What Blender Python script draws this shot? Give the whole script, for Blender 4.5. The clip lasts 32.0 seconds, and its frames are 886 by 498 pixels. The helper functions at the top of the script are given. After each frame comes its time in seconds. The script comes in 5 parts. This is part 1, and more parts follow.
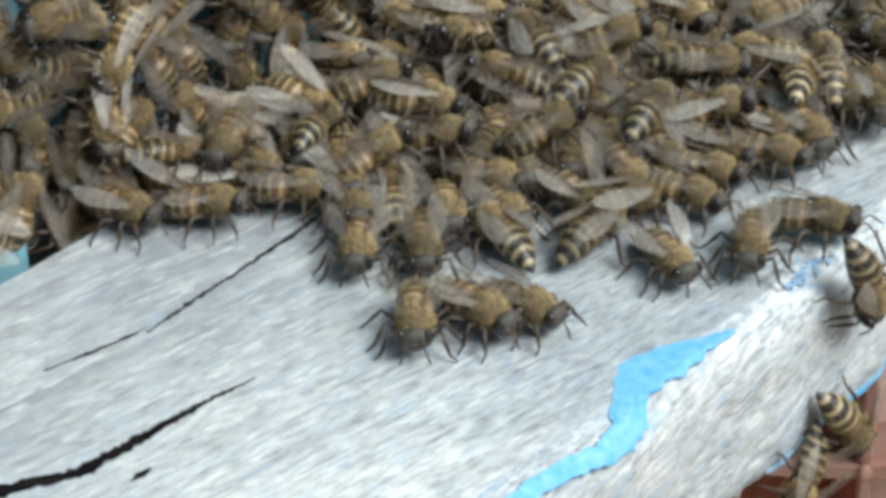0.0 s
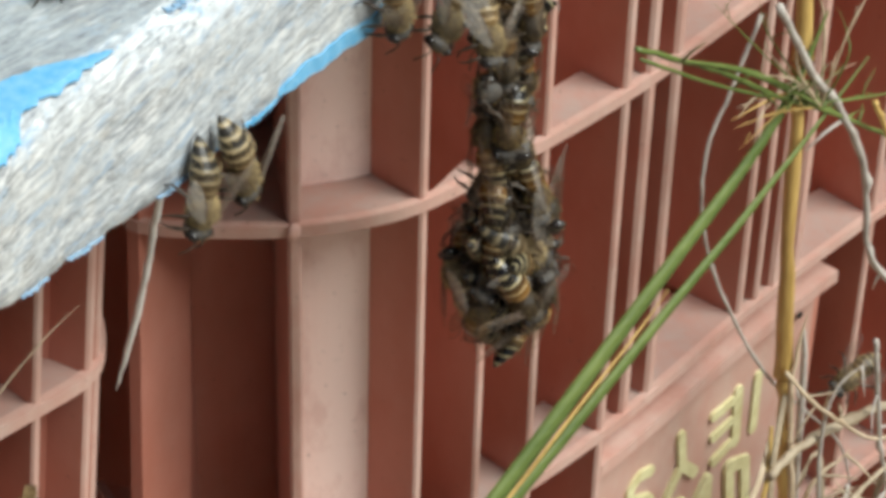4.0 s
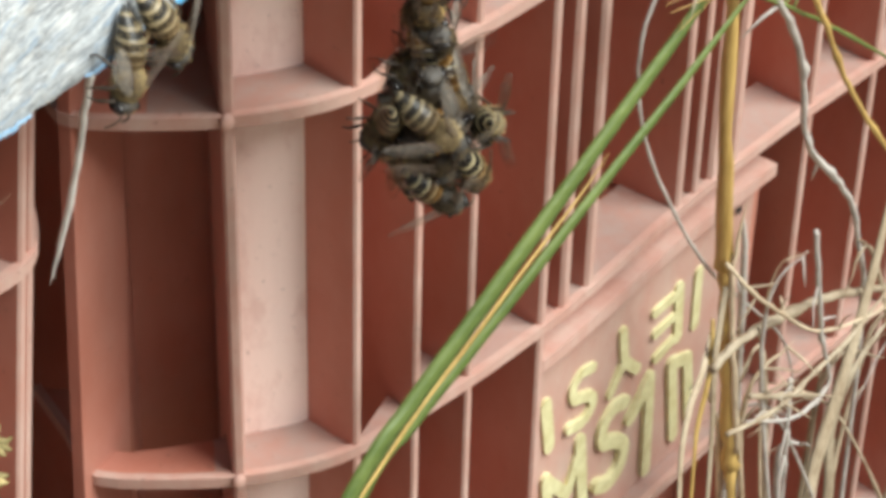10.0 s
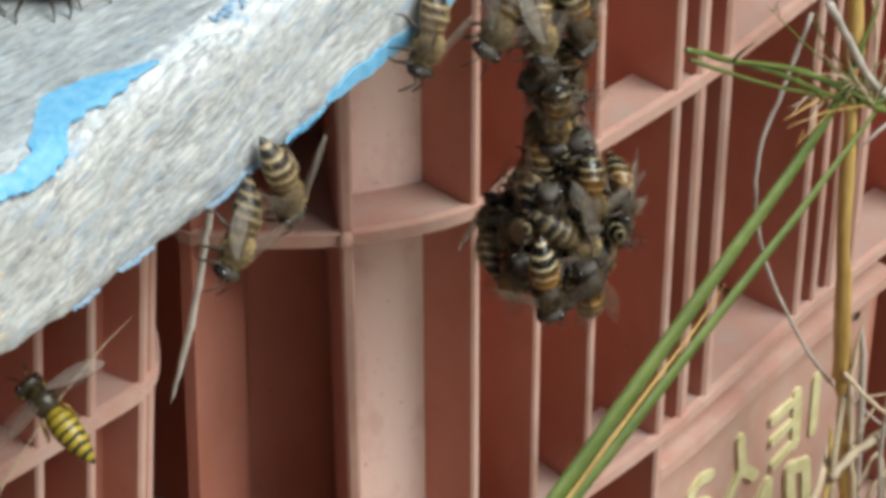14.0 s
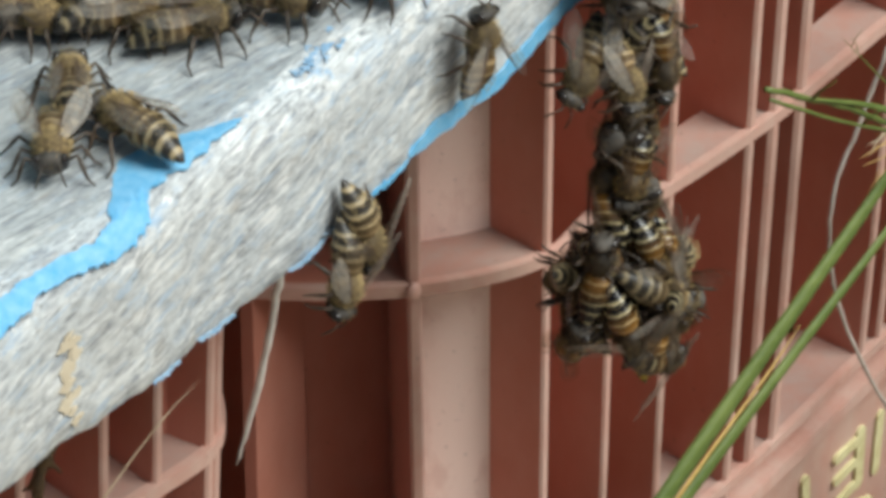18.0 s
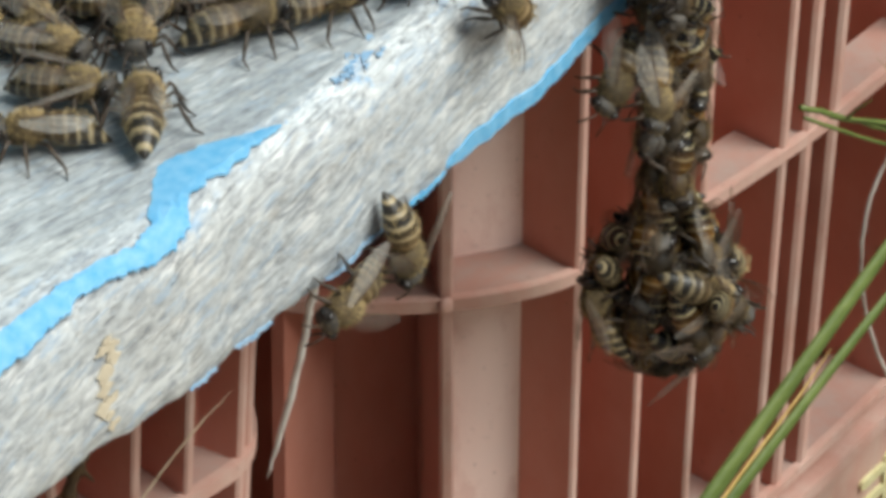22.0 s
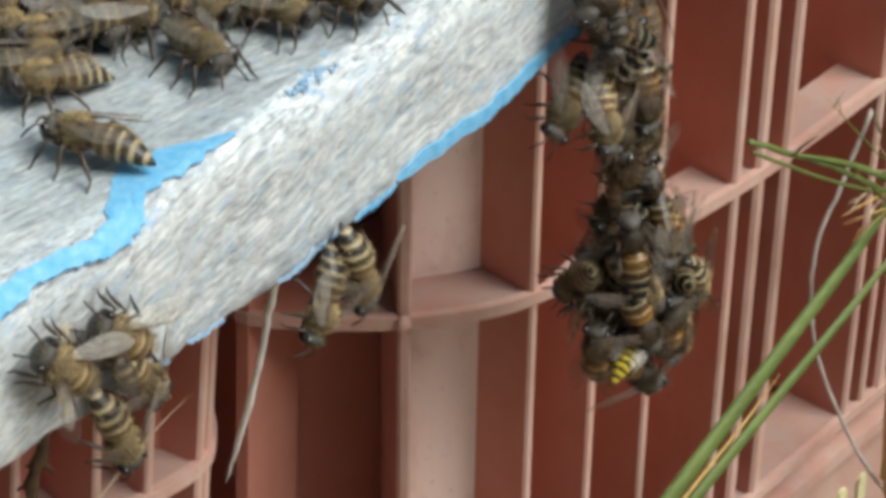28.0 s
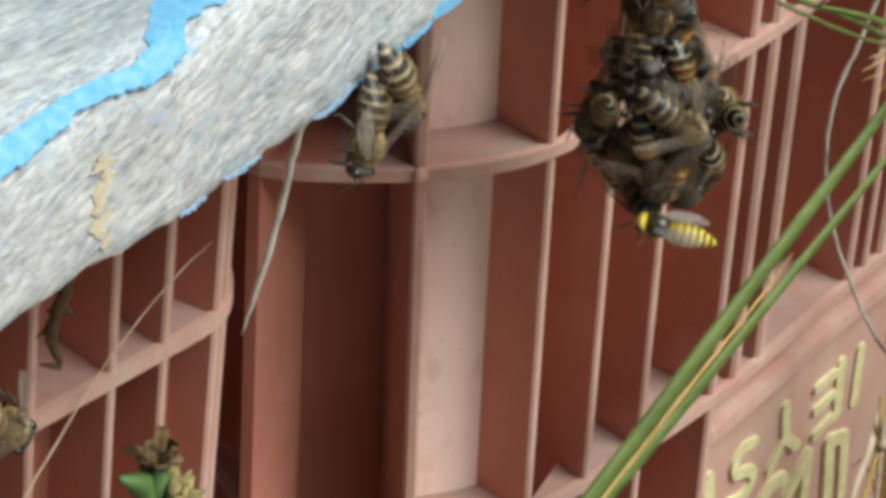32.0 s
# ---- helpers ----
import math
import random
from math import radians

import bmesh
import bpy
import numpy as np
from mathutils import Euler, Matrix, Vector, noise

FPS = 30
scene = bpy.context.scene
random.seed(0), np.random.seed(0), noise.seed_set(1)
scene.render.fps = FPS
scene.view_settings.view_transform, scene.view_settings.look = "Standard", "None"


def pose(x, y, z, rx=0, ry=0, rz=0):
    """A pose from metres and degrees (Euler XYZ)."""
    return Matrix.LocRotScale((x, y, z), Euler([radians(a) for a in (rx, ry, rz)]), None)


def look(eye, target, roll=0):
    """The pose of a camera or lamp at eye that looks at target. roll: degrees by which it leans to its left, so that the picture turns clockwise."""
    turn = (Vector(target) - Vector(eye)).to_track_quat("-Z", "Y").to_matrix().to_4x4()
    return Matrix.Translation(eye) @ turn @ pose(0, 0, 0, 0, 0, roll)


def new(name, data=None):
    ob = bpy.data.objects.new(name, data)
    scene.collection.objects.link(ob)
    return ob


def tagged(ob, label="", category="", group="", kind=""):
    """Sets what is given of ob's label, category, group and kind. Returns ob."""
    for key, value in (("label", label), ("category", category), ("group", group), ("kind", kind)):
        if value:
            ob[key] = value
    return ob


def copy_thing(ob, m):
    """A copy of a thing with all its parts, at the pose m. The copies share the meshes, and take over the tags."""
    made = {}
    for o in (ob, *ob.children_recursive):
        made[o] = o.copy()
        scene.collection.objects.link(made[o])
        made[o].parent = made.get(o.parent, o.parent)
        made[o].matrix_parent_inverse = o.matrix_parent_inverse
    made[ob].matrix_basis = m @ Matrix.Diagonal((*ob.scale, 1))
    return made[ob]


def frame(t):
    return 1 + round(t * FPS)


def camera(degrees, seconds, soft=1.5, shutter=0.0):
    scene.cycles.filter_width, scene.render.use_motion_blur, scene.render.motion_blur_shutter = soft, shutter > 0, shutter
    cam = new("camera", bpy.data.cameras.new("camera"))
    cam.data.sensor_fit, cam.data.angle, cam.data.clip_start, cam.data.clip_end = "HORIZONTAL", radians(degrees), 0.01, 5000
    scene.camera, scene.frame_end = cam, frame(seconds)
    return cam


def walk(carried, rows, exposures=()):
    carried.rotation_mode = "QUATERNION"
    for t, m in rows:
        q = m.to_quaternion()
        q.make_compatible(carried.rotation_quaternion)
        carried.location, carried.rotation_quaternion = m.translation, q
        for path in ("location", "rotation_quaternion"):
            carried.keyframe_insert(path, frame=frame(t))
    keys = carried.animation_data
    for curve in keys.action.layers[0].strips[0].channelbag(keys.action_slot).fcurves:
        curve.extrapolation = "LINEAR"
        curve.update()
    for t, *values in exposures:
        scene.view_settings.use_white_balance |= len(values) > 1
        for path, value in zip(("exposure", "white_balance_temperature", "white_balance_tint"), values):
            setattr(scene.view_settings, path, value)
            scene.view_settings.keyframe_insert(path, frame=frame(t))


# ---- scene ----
# camera: seconds, place, turn to the left from +y, tilt and lean in degrees
PATH = [
    (0, -0.2357, -0.1643, 0.1510, -35.886, -35.234, -2.549),
    (0.5, -0.2354, -0.1649, 0.1510, -35.754, -35.110, -2.657),
    (1, -0.2381, -0.1680, 0.1455, -36.975, -33.221, -2.049),
    (1.5, -0.2347, -0.1702, 0.1459, -39.224, -33.735, -1.009),
    (2, -0.2332, -0.1694, 0.1432, -41.775, -34.039, 0.654),
    (2.5, -0.2311, -0.1775, 0.1432, -43.043, -33.710, 1.237),
    (3, -0.2312, -0.1790, 0.1421, -44.889, -33.857, 2.096),
    (3.5, -0.2302, -0.1833, 0.1385, -46.514, -35.711, 2.071),
    (4, -0.2292, -0.1853, 0.1369, -46.536, -37.021, 1.764),
    (4.5, -0.2289, -0.1853, 0.1399, -46.014, -37.052, 1.814),
    (6.5, -0.2326, -0.1837, 0.1342, -45.133, -36.532, 0.547),
    (7, -0.2318, -0.1834, 0.1326, -45.571, -37.090, 0.939),
    (7.5, -0.2305, -0.1860, 0.1323, -46.324, -37.617, 1.218),
    (8, -0.2299, -0.1868, 0.1319, -47.017, -37.847, 1.622),
    (8.5, -0.2291, -0.1867, 0.1319, -47.295, -37.766, 1.716),
    (9, -0.2294, -0.1862, 0.1332, -47.266, -37.606, 1.716),
    (9.5, -0.2285, -0.1875, 0.1325, -47.560, -38.085, 1.987),
    (10, -0.2299, -0.1874, 0.1300, -48.056, -38.158, 1.492),
    (10.5, -0.2280, -0.1884, 0.1346, -47.349, -38.393, 1.322),
    (11, -0.2273, -0.1880, 0.1357, -46.583, -38.616, 0.697),
    (11.5, -0.2280, -0.1862, 0.1359, -46.615, -38.516, 0.660),
    (12, -0.2282, -0.1851, 0.1339, -46.371, -38.875, 0.614),
    (12.5, -0.2298, -0.1843, 0.1332, -46.109, -38.884, 0.469),
    (13, -0.2294, -0.1842, 0.1336, -46.031, -38.036, 0.596),
    (13.5, -0.2293, -0.1828, 0.1337, -46.162, -37.507, 0.604),
    (14, -0.2284, -0.1855, 0.1355, -44.999, -36.756, -0.317),
    (14.5, -0.2294, -0.1837, 0.1371, -44.792, -36.600, -0.103),
    (16.5, -0.2234, -0.1692, 0.1330, -45.675, -37.124, -0.517),
    (17, -0.2251, -0.1678, 0.1342, -45.471, -36.908, -0.600),
    (17.5, -0.2260, -0.1684, 0.1324, -45.452, -36.879, -0.663),
    (18, -0.2255, -0.1690, 0.1326, -45.348, -36.764, -0.685),
    (18.5, -0.2259, -0.1683, 0.1332, -44.913, -36.732, -0.861),
    (19, -0.2250, -0.1686, 0.1331, -44.799, -36.719, -0.929),
    (19.5, -0.2272, -0.1680, 0.1317, -44.785, -36.712, -0.913),
    (20, -0.2280, -0.1669, 0.1326, -44.573, -36.550, -0.904),
    (20.5, -0.2271, -0.1664, 0.1333, -44.688, -36.371, -0.674),
    (21, -0.2273, -0.1670, 0.1327, -44.960, -36.082, -0.330),
    (21.5, -0.2278, -0.1669, 0.1321, -45.004, -36.039, -0.283),
    (22, -0.2276, -0.1676, 0.1301, -45.072, -36.018, -0.250),
    (22.5, -0.2277, -0.1667, 0.1305, -45.302, -35.900, -0.186),
    (23, -0.2264, -0.1682, 0.1332, -45.414, -35.659, -0.281),
    (23.5, -0.2260, -0.1680, 0.1339, -45.377, -35.526, -0.272),
    (24, -0.2282, -0.1691, 0.1302, -45.354, -35.466, -0.335),
    (24.5, -0.2288, -0.1678, 0.1290, -45.554, -35.406, -0.213),
    (26.5, -0.2336, -0.1818, 0.1311, -44.295, -34.406, 0.149),
    (27, -0.2318, -0.1813, 0.1331, -44.446, -34.544, 0.599),
    (27.5, -0.2312, -0.1816, 0.1356, -44.697, -34.354, 0.772),
    (28, -0.2331, -0.1823, 0.1327, -44.692, -34.466, 0.892),
    (28.5, -0.2339, -0.1841, 0.1290, -44.482, -34.443, 0.195),
    (29, -0.2341, -0.1834, 0.1303, -44.703, -34.798, 0.430),
    (29.5, -0.2327, -0.1848, 0.1307, -44.922, -35.072, 0.498),
    (30, -0.2332, -0.1843, 0.1301, -45.046, -35.060, 0.532),
    (30.5, -0.2331, -0.1848, 0.1291, -45.158, -35.074, 0.524),
    (31, -0.2348, -0.1822, 0.1277, -45.295, -35.748, 0.743),
    (31.5, -0.2371, -0.1756, 0.1232, -45.797, -36.059, 1.365),
    (32, -0.2385, -0.1725, 0.1230, -46.724, -36.465, 2.396),
]
LENS = 18.364
cam = camera(LENS, 32.0, soft=4.4)


def aimed(x, y, z, yaw, pitch, roll):
    return Matrix.Translation((x, y, z)) @ pose(0, 0, 0, 0, 0, yaw) @ pose(0, 0, 0, 90 + pitch, 0, 0) @ pose(0, 0, 0, 0, 0, roll)


walk(cam, [(t, aimed(*p)) for t, *p in PATH], exposures=[(0, 0.20, 6100, 2), (2, 0.22, 6200, 2), (4, 0.18, 6350, 2), (7, 0.08, 6400, 2), (8, 0.28, 6350, 2), (10, 0.46, 6300, 2), (12, 0.28, 6300, 2), (14, 0.08, 6400, 2), (20, -0.01, 6400, 2), (27, 0.03, 6400, 2), (32, 0.06, 6400, 2)])

# ---- world and sun: a bright, lightly clouded day ----
world = bpy.data.worlds.new("sky")
scene.world = world
world.use_nodes = True
wn = world.node_tree
sky = wn.nodes.new("ShaderNodeTexSky")
sky.sky_type, sky.sun_disc = "NISHITA", False
sky.sun_elevation, sky.sun_rotation = radians(52.9), radians(157.1)
sky.air_density, sky.dust_density, sky.ozone_density = 1.0, 4.0, 1.0
wn.nodes["Background"].inputs["Strength"].default_value = 0.050
wn.links.new(sky.outputs[0], wn.nodes["Background"].inputs["Color"])
sun_data = bpy.data.lights.new("sun", "SUN")
sun_data.energy, sun_data.angle, sun_data.color = 4.35, radians(36), (1.0, 0.985, 0.96)
sun = new("sun", sun_data)
sun.matrix_world = look((0.33, -0.78, 1.12), (0, 0, 0))


# ---- materials ----
def material(name):
    m = bpy.data.materials.new(name)
    m.use_nodes = True
    return m, m.node_tree.nodes, m.node_tree.links, m.node_tree.nodes["Principled BSDF"]


def ramp(nodes, stops):
    r = nodes.new("ShaderNodeValToRGB")
    while len(r.color_ramp.elements) < len(stops):
        r.color_ramp.elements.new(0.5)
    for e, (p, c) in zip(r.color_ramp.elements, stops):
        e.position, e.color = p, (*c, 1)
    return r


def noise_at(nodes, links, coord, scale, detail=4.0, stretch=(1, 1, 1), turn=0.0, rough=0.55, rise=0.0):
    """Noise drawn out along a line that turns by turn degrees in plan and climbs by rise degrees."""
    mp = nodes.new("ShaderNodeMapping")
    mp.vector_type = "TEXTURE"
    mp.inputs["Scale"].default_value = [1 / k for k in stretch]
    mp.inputs["Rotation"].default_value = (0, radians(-rise), radians(turn))
    links.new(coord, mp.inputs["Vector"])
    n = nodes.new("ShaderNodeTexNoise")
    n.inputs["Scale"].default_value, n.inputs["Detail"].default_value, n.inputs["Roughness"].default_value = scale, detail, rough
    links.new(mp.outputs[0], n.inputs["Vector"])
    return n.outputs["Fac"]


def mixed(nodes, links, fac, a, b, kind="MIX"):
    m = nodes.new("ShaderNodeMix")
    m.data_type, m.blend_type = "RGBA", kind
    for value, socket in ((fac, m.inputs[0]), (a, m.inputs[6]), (b, m.inputs[7])):
        if isinstance(value, (int, float)):
            socket.default_value = value
        elif isinstance(value, tuple):
            socket.default_value = (*value, 1)
        else:
            links.new(value, socket)
    return m.outputs[2]


def math_node(nodes, links, op, a, b=0.0, clamp=False):
    m = nodes.new("ShaderNodeMath")
    m.operation, m.use_clamp = op, clamp
    for value, socket in zip((a, b), m.inputs):
        if isinstance(value, (int, float)):
            socket.default_value = value
        else:
            links.new(value, socket)
    return m.outputs[0]


def bumped(nodes, links, bsdf, height, strength, distance):
    b = nodes.new("ShaderNodeBump")
    b.inputs["Strength"].default_value, b.inputs["Distance"].default_value = strength, distance
    links.new(height, b.inputs["Height"])
    links.new(b.outputs[0], bsdf.inputs["Normal"])


def own_luck(nodes, links):
    """A number from 0 to 1 that differs from insect to insect."""
    mark = nodes.new("ShaderNodeAttribute")
    mark.attribute_name = "luck"
    return math_node(nodes, links, "FRACT", math_node(nodes, links, "ADD", nodes.new("ShaderNodeObjectInfo").outputs["Random"], mark.outputs["Fac"]))


def object_coord(nodes):
    return nodes.new("ShaderNodeTexCoord").outputs["Object"]


def spotted(name, dark, light, scale, rough=0.6, bump=0.0, stretch=(1, 1, 1), vary=0.0, coat=0.0):
    """A plain surface with two scales of colour variation, fine relief, and a little change from piece to piece."""
    m, n, l, b = material(name)
    co = object_coord(n)
    big = noise_at(n, l, co, scale, 3, stretch)
    fine = noise_at(n, l, co, scale * 9, 4, stretch)
    fac = math_node(n, l, "ADD", math_node(n, l, "MULTIPLY", big, 0.65), math_node(n, l, "MULTIPLY", fine, 0.35))
    r = ramp(n, [(0.32, dark), (0.68, light)])
    l.new(fac, r.inputs[0])
    colour = r.outputs[0]
    if vary:
        info = own_luck(n, l)
        value = n.new("ShaderNodeHueSaturation")
        value.inputs["Value"].default_value = 1
        l.new(math_node(n, l, "ADD", math_node(n, l, "MULTIPLY", info, 2 * vary), 1 - vary), value.inputs["Value"])
        l.new(colour, value.inputs["Color"])
        colour = value.outputs[0]
    l.new(colour, b.inputs["Base Color"])
    b.inputs["Roughness"].default_value = rough
    b.inputs["Coat Weight"].default_value = coat
    if bump:
        bumped(n, l, b, fine, bump, 0.0004)
    return m


def weathered_wood(name, turn, rise, sawn):
    """Grey, sun-bleached board with the rests of thin white paint: mottled grain, stains, dark pits; sawn: 1 on the rough edge, 0 on the smooth top."""
    m, n, l, b = material(name)
    co = object_coord(n)

    def nz(scale, detail, stretch, rough=0.6):
        return noise_at(n, l, co, scale, detail, stretch, turn, rough, rise)

    def cover(colour, fac, lo, hi, amount, over):
        r = ramp(n, [(lo, (0, 0, 0)), (hi, (1, 1, 1))])
        l.new(fac, r.inputs[0])
        return mixed(n, l, math_node(n, l, "MULTIPLY", r.outputs[0], amount), colour, over)

    broad = nz(45, 4, (0.45, 1, 1))
    blotch = nz(260, 4, (0.5, 1, 1))
    mottle = nz(1250 if sawn else 1100, 5, (0.38 if sawn else 0.32, 1, 1), 0.78)
    streak = nz(2100, 4, (0.2, 1, 1), 0.6)
    where = nz(330, 3, (0.5, 1, 1))
    mix1 = math_node(n, l, "ADD", math_node(n, l, "MULTIPLY", mottle, 0.62), math_node(n, l, "MULTIPLY", streak, 0.20))
    mix1 = math_node(n, l, "ADD", mix1, math_node(n, l, "MULTIPLY", blotch, 0.18))
    up = 1.18 if sawn else 1.03       # more white is left on the sawn edge
    base = ramp(n, [(p, tuple(up * v for v in c)) for p, c in ((0.35, (0.15, 0.155, 0.165)), (0.43, (0.33, 0.335, 0.345)), (0.52, (0.48, 0.49, 0.495)), (0.64, (0.66, 0.665, 0.66)))])
    l.new(mix1, base.inputs[0])
    stain = ramp(n, [(0.32, (0.74, 0.79, 0.84)), (0.5, (0.92, 0.95, 0.97)), (0.68, (1, 1, 0.98))])
    l.new(broad, stain.inputs[0])
    colour = mixed(n, l, 1.0, base.outputs[0], stain.outputs[0], "MULTIPLY")
    colour = cover(colour, nz(480, 4, (0.5, 1, 1), 0.7), 0.55, 0.68, 0.28, (0.64, 0.56, 0.45))
    colour = cover(colour, nz(560, 4, (0.45, 1, 1), 0.7), 0.54, 0.68, 0.40 + 0.15 * sawn, (0.34, 0.44, 0.56))
    thick = math_node(n, l, "ADD", math_node(n, l, "MULTIPLY", streak, 0.7), math_node(n, l, "MULTIPLY", where, 0.3))
    colour = cover(colour, thick, 0.56 if sawn else 0.60, 0.62 if sawn else 0.66, 0.5, (0.76, 0.77, 0.775))
    colour = cover(colour, nz(240, 6, (0.6, 1, 1), 0.75), 0.62, 0.68, 0.55 * sawn, (0.20, 0.42, 0.68))
    if not sawn:
        colour = cover(colour, nz(420, 3, (0.035, 1, 1), 0.5), 0.60, 0.68, 0.45, (0.24, 0.245, 0.26))
        # lighter towards the -u end, a little darker towards the other
        sep = n.new("ShaderNodeSeparateXYZ")
        l.new(co, sep.inputs[0])
        left = math_node(n, l, "MULTIPLY", math_node(n, l, "ADD", math_node(n, l, "MULTIPLY", sep.outputs[0], -1), math_node(n, l, "MULTIPLY", blotch, 0.01)), 1 / 0.03, True)
        colour = mixed(n, l, 1.0, colour, mixed(n, l, left, (0.82, 0.83, 0.835), (1.22, 1.20, 1.17)), "MULTIPLY")
        # streaky darker grey towards the hive; worn: how much of it
        near_hive = math_node(n, l, "MULTIPLY", math_node(n, l, "ADD", sep.outputs[1], -0.014), 1 / 0.028, True)
        worn = math_node(n, l, "MULTIPLY", near_hive, math_node(n, l, "ADD", math_node(n, l, "MULTIPLY", nz(300, 5, (0.2, 1, 1), 0.7), 1.6), -0.25, True))
        colour = mixed(n, l, worn, colour, (0.22, 0.235, 0.25))
    # crisp flakes of white paint, blue rests and open fibres along the grain
    flake = math_node(n, l, "ADD", math_node(n, l, "MULTIPLY", nz(1500, 3, (0.16, 1, 1), 0.55), 0.72), math_node(n, l, "MULTIPLY", nz(210, 3, (0.5, 1, 1)), 0.28))
    colour = cover(colour, flake, 0.575, 0.61, 0.6 if sawn else 0.35, (0.84, 0.845, 0.84))
    colour = cover(colour, nz(1900, 3, (0.13, 1, 1), 0.6), 0.60, 0.64, 0.7 if sawn else 0.45, (0.25, 0.27, 0.31))
    colour = cover(colour, nz(900, 4, (0.22, 1, 1), 0.65), 0.58, 0.63, 0.6 if sawn else 0.3, (0.34, 0.46, 0.60))
    colour = cover(colour, nz(2600, 3, (0.05, 1, 1), 0.5), 0.61, 0.66, 0.5, (0.12, 0.118, 0.12))
    pit = ramp(n, [(0.29, (0.16, 0.155, 0.15)), (0.36, (1, 1, 1))])
    l.new(nz(1200, 4, (0.35, 1, 1), 0.8), pit.inputs[0])
    colour = mixed(n, l, 0.8 if sawn else 0.7, colour, mixed(n, l, 1.0, colour, pit.outputs[0], "MULTIPLY"))
    l.new(colour, b.inputs["Base Color"])
    b.inputs["Roughness"].default_value = 0.75
    height = math_node(n, l, "ADD", mottle, math_node(n, l, "MULTIPLY", streak, 0.8))
    bumped(n, l, b, height, 0.55 if sawn else 0.4, 0.0003)
    return m


def banded(name, black, pale, gold, share=0.5, ring=0.00138, dark_tip=1.0, shine=0.42):
    """A bee's abdomen: dark rings with pale felt at the front of each, golden near the waist."""
    m, n, l, b = material(name)
    rest = n.new("ShaderNodeAttribute")
    rest.attribute_name = "rest"
    co = rest.outputs["Vector"]
    sep = n.new("ShaderNodeSeparateXYZ")
    l.new(co, sep.inputs[0])
    wob = noise_at(n, l, co, 900, 3)
    x = math_node(n, l, "ADD", sep.outputs[0], math_node(n, l, "MULTIPLY", wob, 0.0005))
    phase = math_node(n, l, "FRACT", math_node(n, l, "MULTIPLY", math_node(n, l, "ADD", x, 0.0505), 1 / ring), 0)
    felt = mixed(n, l, noise_at(n, l, co, 1600, 3), tuple(0.55 * c for c in pale), tuple(1.25 * c for c in pale))
    mask = ramp(n, [(0.0, (0, 0, 0)), (share - 0.14, (0, 0, 0)), (share + 0.10, (1, 1, 1)), (0.84, (1, 1, 1)), (1.0, (0, 0, 0))])
    l.new(phase, mask.inputs[0])
    rings = mixed(n, l, mask.outputs[0], black, felt)
    waist = ramp(n, [(0.0, (0, 0, 0)), (1.0, (1, 1, 1))])
    l.new(math_node(n, l, "MULTIPLY", math_node(n, l, "ADD", sep.outputs[0], 0.0036), 1 / 0.003, True), waist.inputs[0])
    colour = mixed(n, l, math_node(n, l, "MULTIPLY", waist.outputs[0], 0.5), rings, gold)
    tail = math_node(n, l, "MULTIPLY", math_node(n, l, "ADD", math_node(n, l, "MULTIPLY", sep.outputs[0], -1), -0.0060), 1 / 0.0008, True)
    colour = mixed(n, l, math_node(n, l, "MULTIPLY", tail, dark_tip), colour, black)
    info = own_luck(n, l)
    value = n.new("ShaderNodeHueSaturation")
    l.new(math_node(n, l, "ADD", math_node(n, l, "MULTIPLY", info, 0.7), 0.65), value.inputs["Value"])
    l.new(colour, value.inputs["Color"])
    l.new(value.outputs[0], b.inputs["Base Color"])
    b.inputs["Roughness"].default_value = shine
    bumped(n, l, b, noise_at(n, l, co, 5000, 3), 0.3, 0.0001)
    return m


def membrane(name, thin, thick, least, most):
    m, n, l, b = material(name)
    co = object_coord(n)
    r = ramp(n, [(0.3, thin), (0.7, thick)])
    l.new(noise_at(n, l, co, 500, 3), r.inputs[0])
    l.new(r.outputs[0], b.inputs["Base Color"])
    b.inputs["Roughness"].default_value = 0.3
    clear = n.new("ShaderNodeBsdfTransparent")
    clear.inputs[0].default_value = (0.95, 0.93, 0.90, 1)
    mix = n.new("ShaderNodeMixShader")
    l.new(math_node(n, l, "ADD", math_node(n, l, "MULTIPLY", math_node(n, l, "POWER", own_luck(n, l), 3.0), most - least), least), mix.inputs[0])
    l.new(clear.outputs[0], mix.inputs[1])
    l.new(b.outputs[0], mix.inputs[2])
    l.new(mix.outputs[0], n["Material Output"].inputs["Surface"])
    return m


